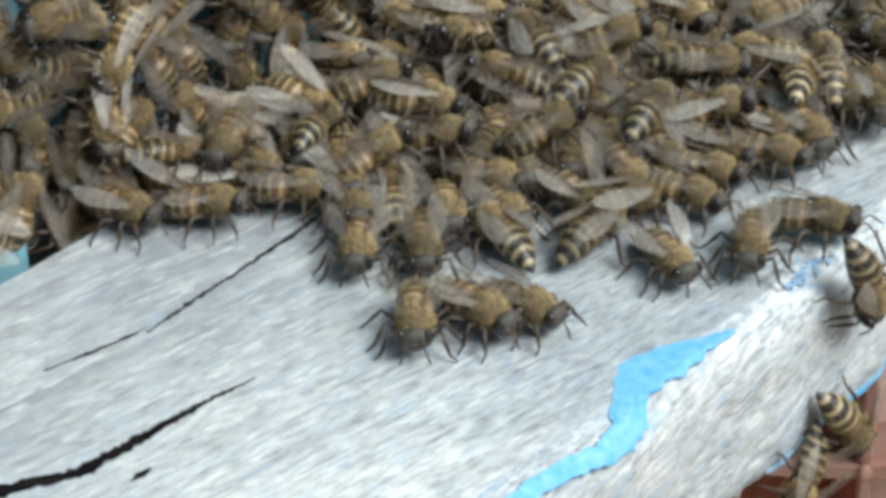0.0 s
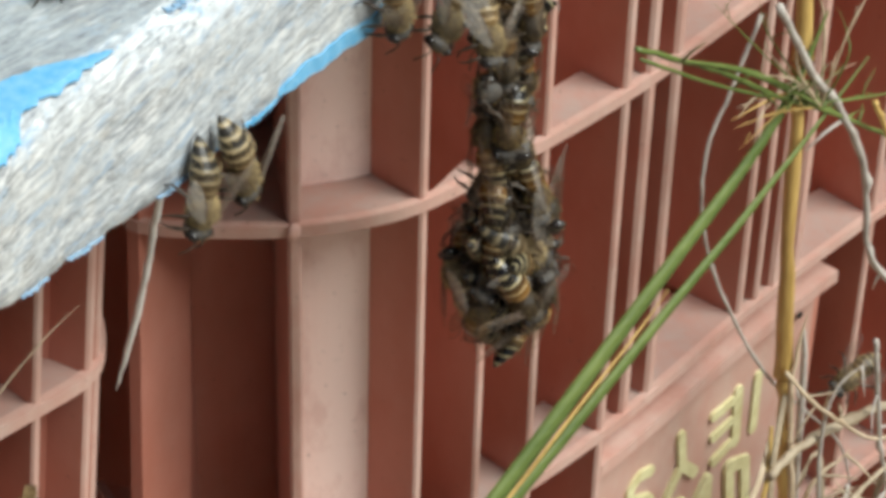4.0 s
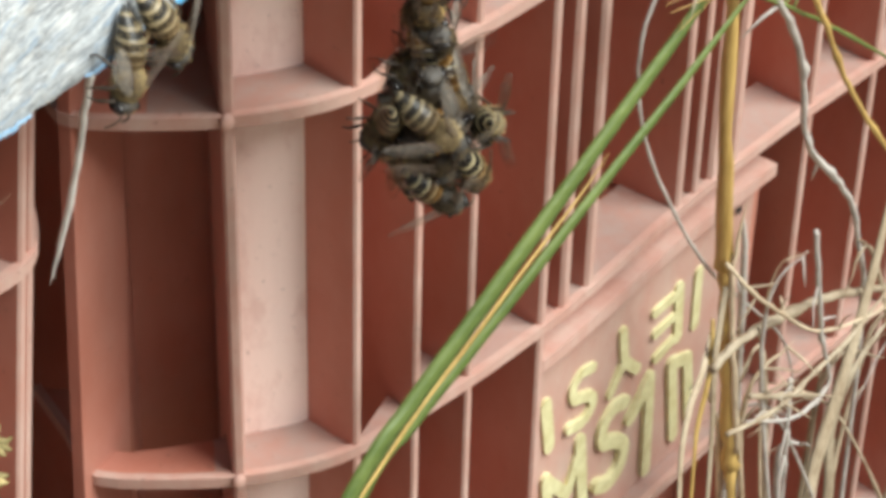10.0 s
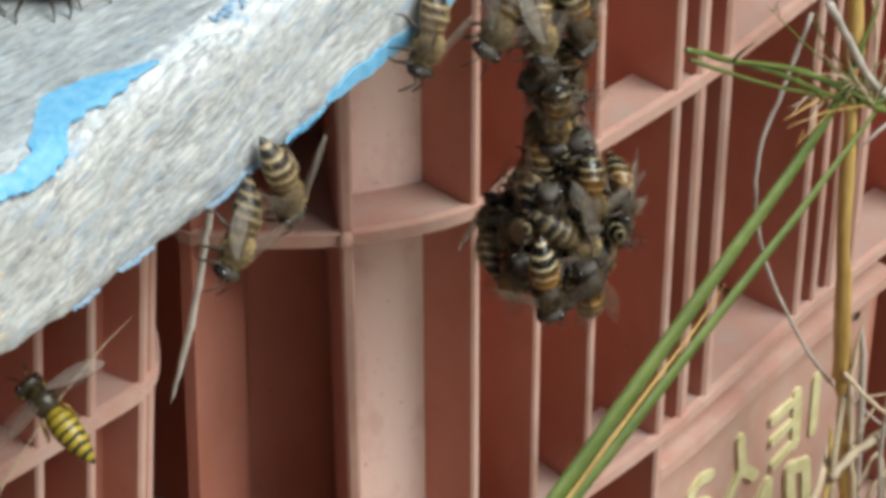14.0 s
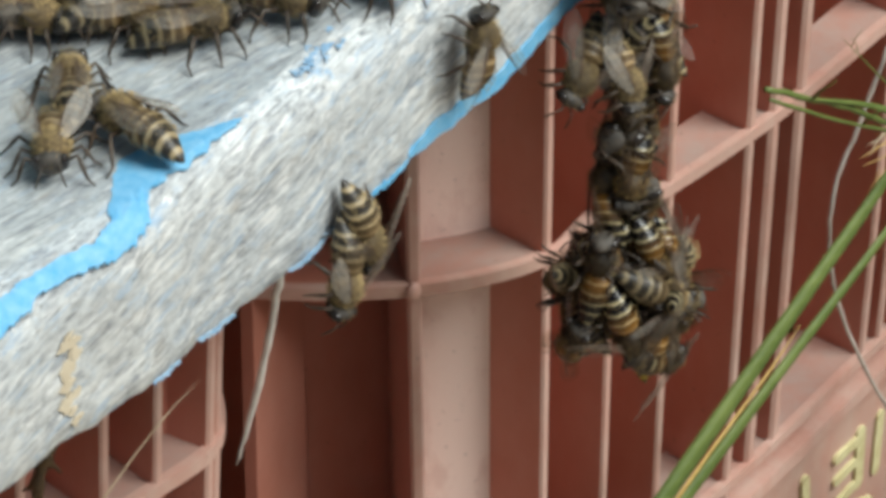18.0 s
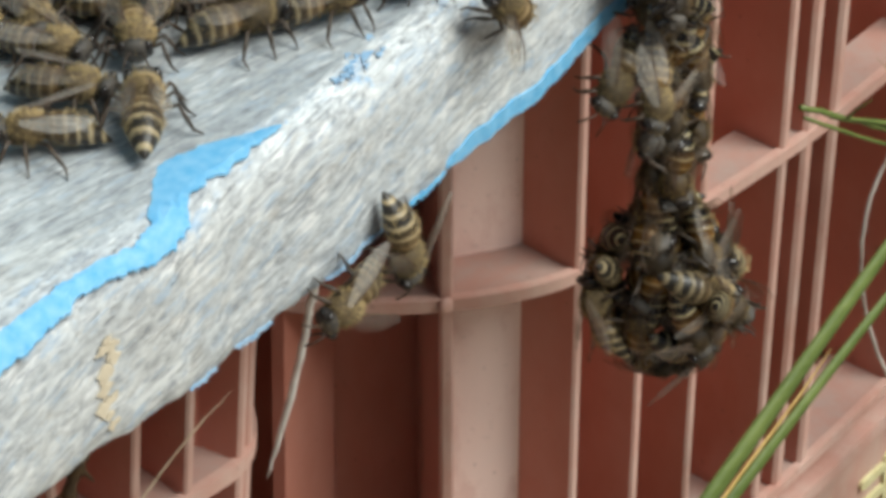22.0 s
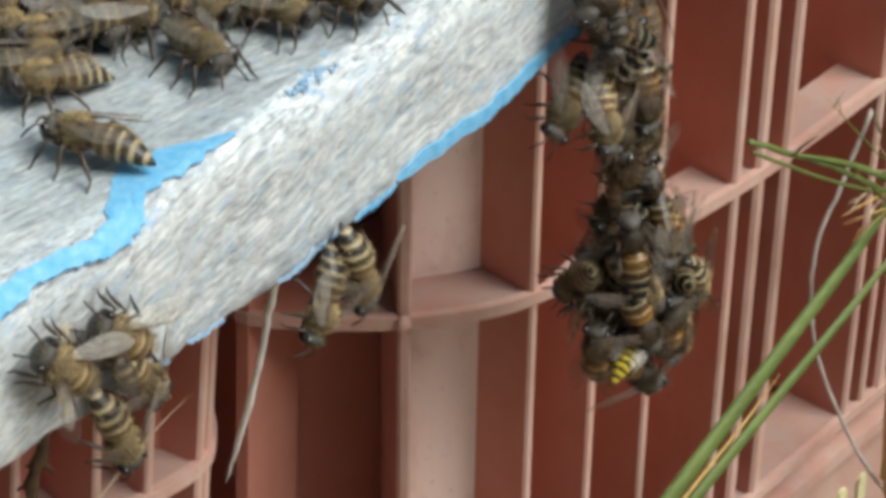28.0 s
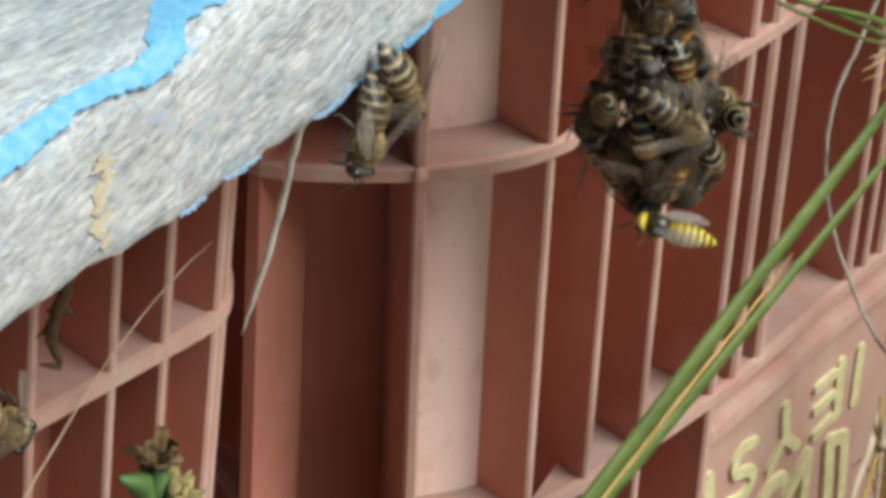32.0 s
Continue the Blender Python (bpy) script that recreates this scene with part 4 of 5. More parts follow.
def plants():
    rng = random.Random(5)
    wide = [(-120, -16, -300), (-90, -14, -150), (-52, -12.5, -109), (-40, -12, -100.6), (-30, -12, -94.2), (-20, -12, -87.6), (-10, -12, -81.1), (0, -12, -74.6), (10, -12, -68.2), (17, -12, -62.6), (21, -12, -57.5), (25, -12, -50)]
    narrow = [(-110, -16, -300), (-82, -14, -150), (-50, -12.5, -110.5), (-40, -12, -104.4), (-30, -12, -99.0), (-20, -12, -93.6), (-10, -12, -88.2), (0, -12, -82.8), (10, -12, -77.6), (17, -12, -73.6), (25, -12, -69.0), (36, -12, -62)]
    swaying["wide"] = blade("long green grass blade leaning across the crate", wide, 3.2)
    swaying["narrow"] = blade("narrow green grass blade beside a wider one", narrow, 2.3)
    swaying["dry"] = blade("dry straw-coloured blade between two green ones", [(-52, -12.8, -111), (-40, -12.6, -102.2), (-30, -12.6, -96.2), (-20, -12.6, -90), (-10, -12.6, -84.2), (-4, -12.6, -80)], 0.8, STRAW)
    straw = tagged(new("straw"), "thick ochre straw standing before the crate", "straw")
    joints = [[(52, -10, -300), (44, -10, -220), (36, -10, -160)], [(36, -10, -160), (32, -10, -138), (28.5, -10, -116)], [(28.5, -10, -116), (25, -10, -87), (23, -10, -59)], [(23, -10, -59), (20, -10, -20), (15, -10, 40)]]
    for k, pts in enumerate(joints):
        piece = stalk("internode", "", "", pts, 1.32 - 0.06 * k, STRAW, (0.0,), 0, 90 + k)
        piece.parent = straw
    sheath = stalk("leaf_sheath", "", "", [(35.4, -11.2, -156), (31.4, -11.2, -134), (28.6, -11.4, -117), (29.4, -12, -104)], 0.55, PALE_STRAW, (), 0, 97)
    sheath.parent = straw
    stalk("tendril", "thin curled pale tendril", "tendril", [(16, -8, -50), (11, -8, -60), (7, -8, -68), (9, -8, -83), (18, -8, -102), (29, -8, -119), (49, -8, -143), (55, -8, -160)], 0.32, TWIG)
    stalk("twig", "bent grey dry twig", "twig", [(14, -12, -46), (23, -12, -60), (31, -12, -70), (39, -12, -84), (43, -12, -100), (53, -12, -113), (60, -12, -126), (66, -12, -160), (70, -12, -300)], 0.62, TWIG, (0.2, 0.4, 0.6), 4, 2)
    stalk("dry_weed", "pale dry stem lying slantwise", "weed", [(24, -13, -131), (32, -12, -131), (45, -12, -133), (62, -12, -139), (84, -12, -150)], 0.85, PALE_STRAW, (0.5,), 3, 3)
    stalk("seeding_grass", "green and straw-coloured grass stalk with sprigs", "grass", [(-14, -12, -40), (3, -12, -51), (15, -12, -60), (30, -12, -70), (51, -12, -86), (80, -12, -110)], 0.42, GRASS, (0.5,), 7, 4)
    stalk("seeding_grass", "thin dry grass stalk with sprigs", "grass", [(-13, -12, -42), (6, -12, -55), (28, -12, -67), (50, -13, -74)], 0.26, GRASS, (), 5, 6)
    blade("short green blade at the stalk's fork", [(30, -12, -70), (20, -12.5, -62), (8, -12.5, -53), (-6, -12.5, -45)], 1.5)
    for k in range(17):
        x, z = rng.uniform(2, 38), rng.uniform(-66, -42)
        stalk("seed_grass", "fine dry sprig of a seed head", "grass", [(26, -12, -67), ((26 + x) / 2 + rng.uniform(-3, 3), -12 + rng.uniform(-2, 2), (z - 62) / 2), (x, -12 + rng.uniform(-4, 4), z)], rng.uniform(0.15, 0.26), rng.choice((PALE_STRAW, PALE_STRAW, STRAW, GRASS)), (), 2, 20 + k, (2, 6))
    # tangle of dry stems rising from the ground
    for k in range(26):
        x0 = rng.uniform(34, 150)
        x1 = max(36, x0 + rng.uniform(-62, 34))
        z1 = rng.uniform(-168, -118)
        y = rng.uniform(-20, -8)
        stalk("dry_weed", "pale dry stem in a tangle before the crate", "weed", [(x0, y, -300), ((x0 + x1) / 2 + rng.uniform(-5, 5), y, -220), (x1, y + 2, z1), (max(33, x1 + (x1 - x0) * 0.25 + rng.uniform(-16, 16)), y + rng.uniform(-3, 3), z1 + rng.uniform(-6, 18))], rng.uniform(0.28, 0.7), rng.choice((PALE_STRAW, PALE_STRAW, TWIG)), (0.5,), rng.randrange(1, 5), 60 + k)
    # broad dry leaves and wiry stems among the tangle
    for label, pts, width, mat in (("broad dry straw leaf rising from the ground", [(50, -14, -300), (51, -14, -220), (53.5, -14, -177), (55.3, -14, -165), (59.5, -14, -151), (62.8, -14, -136.5), (66, -14, -116), (68, -14, -96)], 3.4, PALE_STRAW),
                                   ("pale dry leaf bent over the tangle", [(60, -15, -300), (59, -15, -220), (58.8, -14.5, -180), (57.4, -14, -164), (61.8, -14, -154), (72, -13, -150)], 3.0, PALE_STRAW),
                                   ("torn dry leaf hanging before the crate's print", [(27, -10, -128), (23, -12, -131), (19, -13, -136), (17.5, -13.5, -144), (17.6, -14, -156), (18, -15, -190)], 1.5, PALE_STRAW),
                                   ("narrow dry leaf hanging before the crate's print", [(27, -10, -125), (24, -12.5, -132), (21.6, -13, -141), (21.0, -13.5, -150), (21.4, -14, -190)], 1.2, STRAW),
                                   ("dry leaf folded along the thick straw", [(28, -11, -119), (25, -12.5, -131), (25.6, -13, -146), (26.2, -14, -190)], 1.5, PALE_STRAW)):
        blade(label, pts, width, mat, "dry_leaf", "leaf")
    for k, (pts, thick) in enumerate((([(26, -12, -113), (31.8, -14, -121.3), (39.1, -14, -128.8), (48.3, -14, -137.6), (59.5, -14, -142.6), (80, -14, -148)], 0.35), ([(47, -13, -118), (48.5, -14, -130.5), (51.1, -14, -141), (54.6, -14, -152.4), (45.2, -14, -153.6), (31.2, -14, -145.1)], 0.45),
                                       ([(33, -14, -141.5), (46, -14, -149.4), (58, -14, -157)], 0.5), ([(45, -13, -146), (44.4, -14, -153), (44.9, -14, -160.5), (45.6, -14, -169.5), (46, -14, -200)], 0.4), ([(28, -14, -146), (41.6, -14, -148.9), (50, -14, -147.2), (60, -14, -145.2), (76, -14, -138)], 0.45),
                                       ([(36, -14, -70), (41, -14, -78.5), (48.5, -14, -92), (61.5, -14, -109.7), (80, -14, -132)], 0.5))):
        stalk("twig", "wiry pale twig in the dry tangle", "twig", pts, thick, STRAW if k == 5 else TWIG if k % 2 else PALE_STRAW, (0.4, 0.7), 0 if k == 5 else 4, 130 + k)
    # stalk that hangs from under the board, and a thread by the other crate
    ob = stalk("dry_grass", "pale dry grass stalk hanging under the board", "grass", [(-82, -8, -15), (-81, -5, -27), (-80.6, -2.6, -35), (-80.0, 0.6, -46), (-80.4, 3.6, -57), (-81.4, 5.3, -64.6)], 0.5, BLEACHED_STALK, (), 0, 8)
    stalk("fibre", "thin dry fibre across the crate's ribs", "fibre", [(-116, 1, -66), (-112, 1, -62), (-104, 1, -54), (-95, 1, -48), (-89, 1, -45.5)], 0.11, PALE_STRAW, (0.3, 0.45, 0.6, 0.75), 0, 9)
    stalk("withered_sprig", "withered brown sprig hanging under the board", "sprig", [(-106.5, -6, -17.5), (-108.5, -4, -30), (-110.5, -2, -39), (-111.6, -1, -44), (-110.8, -1, -49.5)], 0.7, DRY_PETAL, (0.6, 0.75, 0.9), 18, 14, (1.2, 2.6))
    # withered flower
    flower = tagged(new("withered_flower"), "withered brown flower on a green stem", "flower")
    flower.location = (-0.1047, -0.008, -0.0613)
    bm = bmesh.new()
    tube(bm, [(0.012, -0.002, -0.250), (0.006, 0, -0.10), (0.002, 0, -0.03), (0, 0, 0)], [0.0011, 0.001, 0.0009, 0.0012], 7)
    part("stem", bm, STEM, flower)
    for k in range(70):
        bm = bmesh.new()
        d = Vector((rng.gauss(0, 1), rng.gauss(0, 1), rng.gauss(0, 1))).normalized()
        c = Vector((0.0, 0, -0.0062)) + Vector((d.x * 0.0038, d.y * 0.0038, d.z * 0.0050))
        tube(bm, [c - d * 0.0012, c, c + d * 0.0011 + Vector((rng.uniform(-1, 1), rng.uniform(-1, 1), rng.uniform(-1, 1))) * 0.0006], [0.0002, 0.0006, 0.00015], 5)
        part("floret", bm, FLORET, flower)
    for k in range(22):
        a = k * 2.4
        bm = bmesh.new()
        ln, w = rng.uniform(2.0, 3.8) * MM, rng.uniform(0.3, 0.8) * MM
        out = Vector((math.cos(a), math.sin(a), 0))
        side = Vector((-out.y, out.x, 0)) * w
        rows = [[bm.verts.new(out * r + side * s2 + Vector((0, 0, z))) for s2 in (-1, 0, 1)] for r, z in ((0.0006, 0), (ln * 0.34, ln * 0.4), (ln * rng.uniform(0.5, 0.9), ln * rng.uniform(0.5, 0.8)), (ln * rng.uniform(0.35, 1.2), ln * rng.uniform(0.5, 1.0)))]
        for p, q in zip(rows, rows[1:]):
            for j in (0, 1):
                bm.faces.new((p[j], p[j + 1], q[j + 1], q[j]))
        bmesh.ops.solidify(bm, geom=list(bm.faces), thickness=0.0002)
        part("petal", bm, PETAL if k % 3 else DRY_PETAL, flower)
    for sx, tip in ((-1, (-0.0065, -0.002, 0.0035)), (1, (0.004, 0.001, -0.016))):
        bm = bmesh.new()
        tube(bm, [(0, 0, -0.012), (tip[0] * 0.6, tip[1], tip[2] * 0.4), tip], [0.0006, 0.0013, 0.0004], 6)
        part("leaf", bm, STEM, flower)


# ---- where the bees are, and how they move ----
BLUE_MAIN = [(-34, 0.5, 0.5), (-26, 0.7, 0.9), (-22, 0.8, 1.1), (-19.3, 1.0, 1.0), (-15, 1.1, 0.8), (-11, 1.0, 0.85), (-8, 0.5, 0.75), (-6.5, 0.7, 0.95), (-5, 1.0, 1.2), (-3.6, 1.6, 1.6), (-2.2, 2.0, 2.1), (-1.9, 2.2, 2.1),
             (-0.7, 3.3, 1.9), (0.8, 3.8, 2.2), (2.2, 4.2, 2.6), (2.8, 4.3, 2.65), (4.5, 3.8, 2.4), (6, 3.6, 2.2), (7.6, 3.3, 1.8), (9, 2.9, 1.2), (11, 2.5, 0.6), (12.8, 2.2, 0.1)]
PRINT = [([(4.7, -135.4), (6.2, -144.6)], 2.5),
         ([(16.9, -136.3), (13.8, -135.4), (11.7, -136.9), (12.2, -139.4), (14.8, -140.6), (16.9, -141.9), (17.1, -144.1), (14.8, -145.4), (11.0, -144.4)], 1.9),
         ([(24.8, -134.7), (25.8, -141.1), (29.6, -145.2)], 2.0),
         ([(25.8, -141.1), (22.3, -145.4)], 1.9),
         ([(40.4, -135.9), (41.1, -146.4)], 2.3),
         ([(40.6, -136.9), (33.8, -136.8)], 1.7),
         ([(40.6, -141.1), (34.3, -141.4)], 1.6),
         ([(41.0, -145.8), (35.1, -146.8)], 1.8),
         ([(45.8, -136.2), (46.0, -146.9)], 2.2),
         ([(5.7, -150.9), (7.7, -169.2)], 2.4),
         ([(6.6, -152.2), (11.7, -158.1), (14.8, -150.6)], 2.2),
         ([(14.5, -149.3), (16.9, -169.5)], 2.6),
         ([(26.8, -150.0), (23.7, -149.0), (20.7, -150.8), (20.9, -154.2), (24.2, -156.1), (26.8, -158.6), (26.3, -162.5), (23.2, -164.1), (19.7, -162.4)], 2.5),
         ([(33.6, -149.6), (34.5, -169.9)], 2.4),
         ([(33.3, -150.1), (30.8, -153.0), (28.6, -154.7)], 2.6),
         ([(39.9, -151.0), (42.3, -167.9)], 2.4),
         ([(40.2, -151.1), (44.6, -152.9), (46.5, -166.5)], 2.4)]
rng_bee = random.Random(11)
# the hanging cluster: seconds, place along the board and height, half width and half height, in millimetres
BALL = [(0, 69.5, -56.5, 5.7, 15.6), (3, 68.5, -56.5, 6.0, 15.6), (4, 67.3, -52.6, 6.6, 15), (7, 66.4, -51, 7.7, 13.2), (8, 66, -50.9, 7.8, 10.2), (9, 65.5, -48.7, 7.7, 11.8), (10, 65.2, -48.8, 7.4, 12), (11, 65.3, -48.3, 7.7, 10.8), (12, 67.5, -49.7, 9.2, 10.8), (13, 67, -49.2, 9.5, 11),
        (14, 67.5, -48.3, 9.6, 11.6), (17, 64.9, -48.4, 8.9, 11.1), (18, 64.6, -47.5, 9.1, 11.6), (19, 66.8, -49.1, 9.6, 12.3), (20, 66.8, -46.6, 9.7, 12.1), (21, 67.2, -44.6, 9.4, 12.8), (22, 65.9, -45.7, 9.3, 12.3), (23, 65, -44.1, 9.1, 14.2), (24, 65.8, -44.4, 8.5, 13.7),
        (27, 67.5, -43.5, 9.0, 14.4), (28, 69.4, -43.9, 9.1, 14.6), (29, 68.6, -42.5, 8.8, 15.2), (30, 67.5, -40.2, 8.6, 15.6), (31, 70.3, -43.5, 8.6, 15.8), (31.5, 69.8, -44.6, 8.8, 14.6), (32, 68.4, -42, 9.0, 13.4)]


def swarm_front(u):
    pts = [(-200, 64), (-24, 62), (-12, 52), (0, 40), (8, 30), (16, 18), (26, 13), (36, 11), (44, 9.5), (50, 7.5), (56, 4), (64, -1), (72, -1), (200, 0)]
    for (a, p), (b, q) in zip(pts, pts[1:]):
        if u <= b:
            return p + (q - p) * (u - a) / (b - a)
    return 0


def scattered(rng, want, gap, draw):
    """Places drawn at random that keep a gap between them."""
    got = []
    for _ in range(want * 60):
        p = draw(rng)
        if p and all((p[0] - q[0]) ** 2 + (p[1] - q[1]) ** 2 > gap * gap for q in got):
            got.append(p)
            if len(got) == want:
                break
    return got


def bees():
    r = rng_bee
    models = [bee_model("honey_bee", "brown furry honey bee with folded wings", (11, 3), 1.0, 1.5, r),
              bee_model("honey_bee", "golden furry honey bee with half-open wings", (24, 6), 1.05, 2.0, r),
              bee_model("honey_bee", "dark honey bee with raised wings", (34, 20), 0.9, 1.0, r),
              bee_model("honey_bee", "honey bee clinging with wings laid flat", (42, 4), 0.7, 2.0, r),
              bee_model("honey_bee", "dark honey bee clinging in the hanging chain", (16, -2), 0.30, 2.2, r, shaded=True),
              bee_model("honey_bee", "striped honey bee hanging on to others with one wing spread", (58, 8), 0.34, 1.6, r, shaded=True)]
    made = []          # (bee, rest pose, how restless)
    used = set()

    def put(kind, m, restless=1.0, label=""):
        ob = models[kind]
        if kind in used:
            ob = copy_thing(ob, m)
        used.add(kind)
        ob.matrix_basis = m @ Matrix.Diagonal((*(r.uniform(0.86, 0.95),) * 3, 1))
        if label:
            tagged(ob, label)
        made.append((ob, m, restless))
        return ob

    def on_top(rng):
        u, v = rng.uniform(-48, 98), rng.uniform(0, 57.5)
        return (u, v) if v > swarm_front(u) + 2 else None

    for u, v in scattered(r, 190, 4.3, on_top):
        put(r.choice((0, 0, 0, 0, 1, 1, 2)), on_board(u, v, r.uniform(0, 0.6), r.choice((-120, -60, -100, r.uniform(-180, 180))) + r.uniform(-30, 30), r.uniform(-8, 12), r.uniform(-10, 10)))
    crowd = []
    for u, v in scattered(r, 84, 6.2, lambda g: (p if (p := on_top(g)) and p[1] > swarm_front(p[0]) + 9 else None)):
        m = on_board(u, v, r.uniform(2.4, 4.2), r.uniform(-180, 180), r.uniform(-22, 22), r.uniform(-25, 25))
        if len(crowd) < 50:
            crowd.append((r.choice((0, 0, 0, 1, 2)), m))
        else:
            put(r.choice((0, 0, 0, 1, 2)), m)
    # those that climb on the hive's front
    for u, z in scattered(r, 190, 4.6, lambda g: (g.uniform(-70, 62), g.uniform(-4, 44))):
        a = radians(r.uniform(0, 360))
        m = BOARD @ stance(Vector((u, 66.4 - r.choice((0, 0, 2.6)), z)) * MM, (math.cos(a), r.uniform(-.3, .3), math.sin(a)), (r.uniform(-.3, .3), -1, r.uniform(0, .5)))
        crowd.append((r.choice((0, 0, 0, 1, 2)), m))
    bee_mass(models, crowd, r)
    cast = {}
    for name in ("W1", "W2", "W3", "W4", "W5", "W6", "W7", "W8", "W9", "W10", "W11", "V5", "V6", "V7", "V8"):
        cast[name] = put(r.choice((0, 0, 1)), on_board(0, 40, 0, 0), 0, "furry brown honey bee walking on the board")
    for name in ("E1", "E2", "E3"):
        cast[name] = put(3, on_face(0, -10, -90), 0, "striped honey bee clinging to the board's worn edge")
    cast["F"] = put(2, on_board(0, 50, 0, 0), 0, "honey bee flying past the crate")
    for name in ("G1", "G2", "G3", "G4"):
        cast[name] = put(r.choice((3, 3)), on_board(0, 50, 0, 0), 0, "honey bee wrestling in a knot of bees")
    for name, label in (("A", "black and yellow wasp in flight"), ("B", "yellow wasp held by the cluster of bees")):
        cast[name] = bee_model("wasp", label, (78, 16) if name == "A" else (10, 4), 0.35, 1.2, r, "wasp", "wasps", True)
        cast[name].scale = ((0.84 if name == "A" else 0.74),) * 3
    links = [chain_bee(put, r, k, n, role) for role, n in (("crown", 20), ("root", 16), ("neck", 12), ("core", 7), ("ball", 23)) for k in range(n)]
    return [m for m in made if m[2] > 0], cast, links


def bee_mass(models, crowd, r):
    """The bees that cover the hive's front, too many to tell apart, as one mesh."""
    kinds = {}
    mats = []
    for k in sorted({k for k, _ in crowd}):
        pts, corners, sizes, slots, rests = [], [], [], [], []
        base = 0
        for ob in models[k].children_recursive:
            me = ob.data
            m = ob.matrix_basis if ob.parent == models[k] else ob.parent.matrix_basis @ ob.matrix_basis
            co = np.empty(len(me.vertices) * 3, np.float32)
            me.vertices.foreach_get("co", co)
            co = co.reshape(-1, 3)
            m = np.array(m)
            pts.append(co @ m[:3, :3].T + m[:3, 3])
            rests.append(co)
            idx = np.empty(len(me.loops), np.int32)
            me.loops.foreach_get("vertex_index", idx)
            corners.append(idx + base)
            size = np.empty(len(me.polygons), np.int32)
            me.polygons.foreach_get("loop_total", size)
            sizes.append(size)
            slot = np.empty(len(me.polygons), np.int32)
            me.polygons.foreach_get("material_index", slot)
            for mat in me.materials:
                if mat not in mats:
                    mats.append(mat)
            table = np.array([mats.index(mat) for mat in me.materials], np.int32)
            slots.append(table[slot])
            base += len(co)
        kinds[k] = [np.concatenate(a) for a in (pts, corners, sizes, slots, rests)]
    every, base = [[], [], [], [], [], []], 0
    for k, m in crowd:
        pts, corners, sizes, slots, rests = kinds[k]
        m = np.array(m @ Matrix.Diagonal((*(r.uniform(0.86, 0.95),) * 3, 1)))
        for bag, a in zip(every, (pts @ m[:3, :3].T + m[:3, 3], corners + base, sizes, slots, rests, np.full(len(pts), r.random()))):
            bag.append(a)
        base += len(pts)
    pts, corners, sizes, slots, rests, luck = (np.concatenate(a) for a in every)
    me = bpy.data.meshes.new("bee_mass")
    me.vertices.add(len(pts))
    me.vertices.foreach_set("co", pts.astype(np.float32).ravel())
    me.loops.add(len(corners))
    me.loops.foreach_set("vertex_index", corners.astype(np.int32))
    me.polygons.add(len(sizes))
    me.polygons.foreach_set("loop_start", np.concatenate(([0], np.cumsum(sizes)[:-1])).astype(np.int32))
    for mat in mats:
        me.materials.append(mat)
    me.polygons.foreach_set("material_index", slots.astype(np.int32))
    me.polygons.foreach_set("use_smooth", np.ones(len(sizes), bool))
    me.attributes.new("rest", "FLOAT_VECTOR", "POINT").data.foreach_set("vector", rests.astype(np.float32).ravel())
    me.attributes.new("luck", "FLOAT", "POINT").data.foreach_set("value", luck.astype(np.float32))
    me.update(calc_edges=True)
    tagged(new("bee_mass", me), "dense crowd of brown bees covering the hive's entrance", "bees", kind="stuff")


def chain_bee(put, r, k, n, role):
    """A bee of the hanging chain: its share of the way down, its angle round it, and how it clings."""
    ob = put(r.choice((4, 4, 4, 4, 5, 3)), BOARD, 0, "dark striped honey bee clinging in the hanging chain")
    return ob, role, (k + r.uniform(0.2, 0.8)) / n, k * 2.4 + r.uniform(-0.4, 0.4), r.choice((1, -1, -1)), r.gauss(0, 1.0), r.uniform(-1, 1)


ground()
the_board = landing_board()
board_details(the_board)
hive_front()
crates()
plants()
swarm, actors, links = bees()


def centre_at(t):
    for (a, *p), (b, *q) in zip(BALL, BALL[1:]):
        if t <= b:
            k = (t - a) / (b - a)
            return [x + (y - x) * k for x, y in zip(p, q)]
    return BALL[-1][1:]


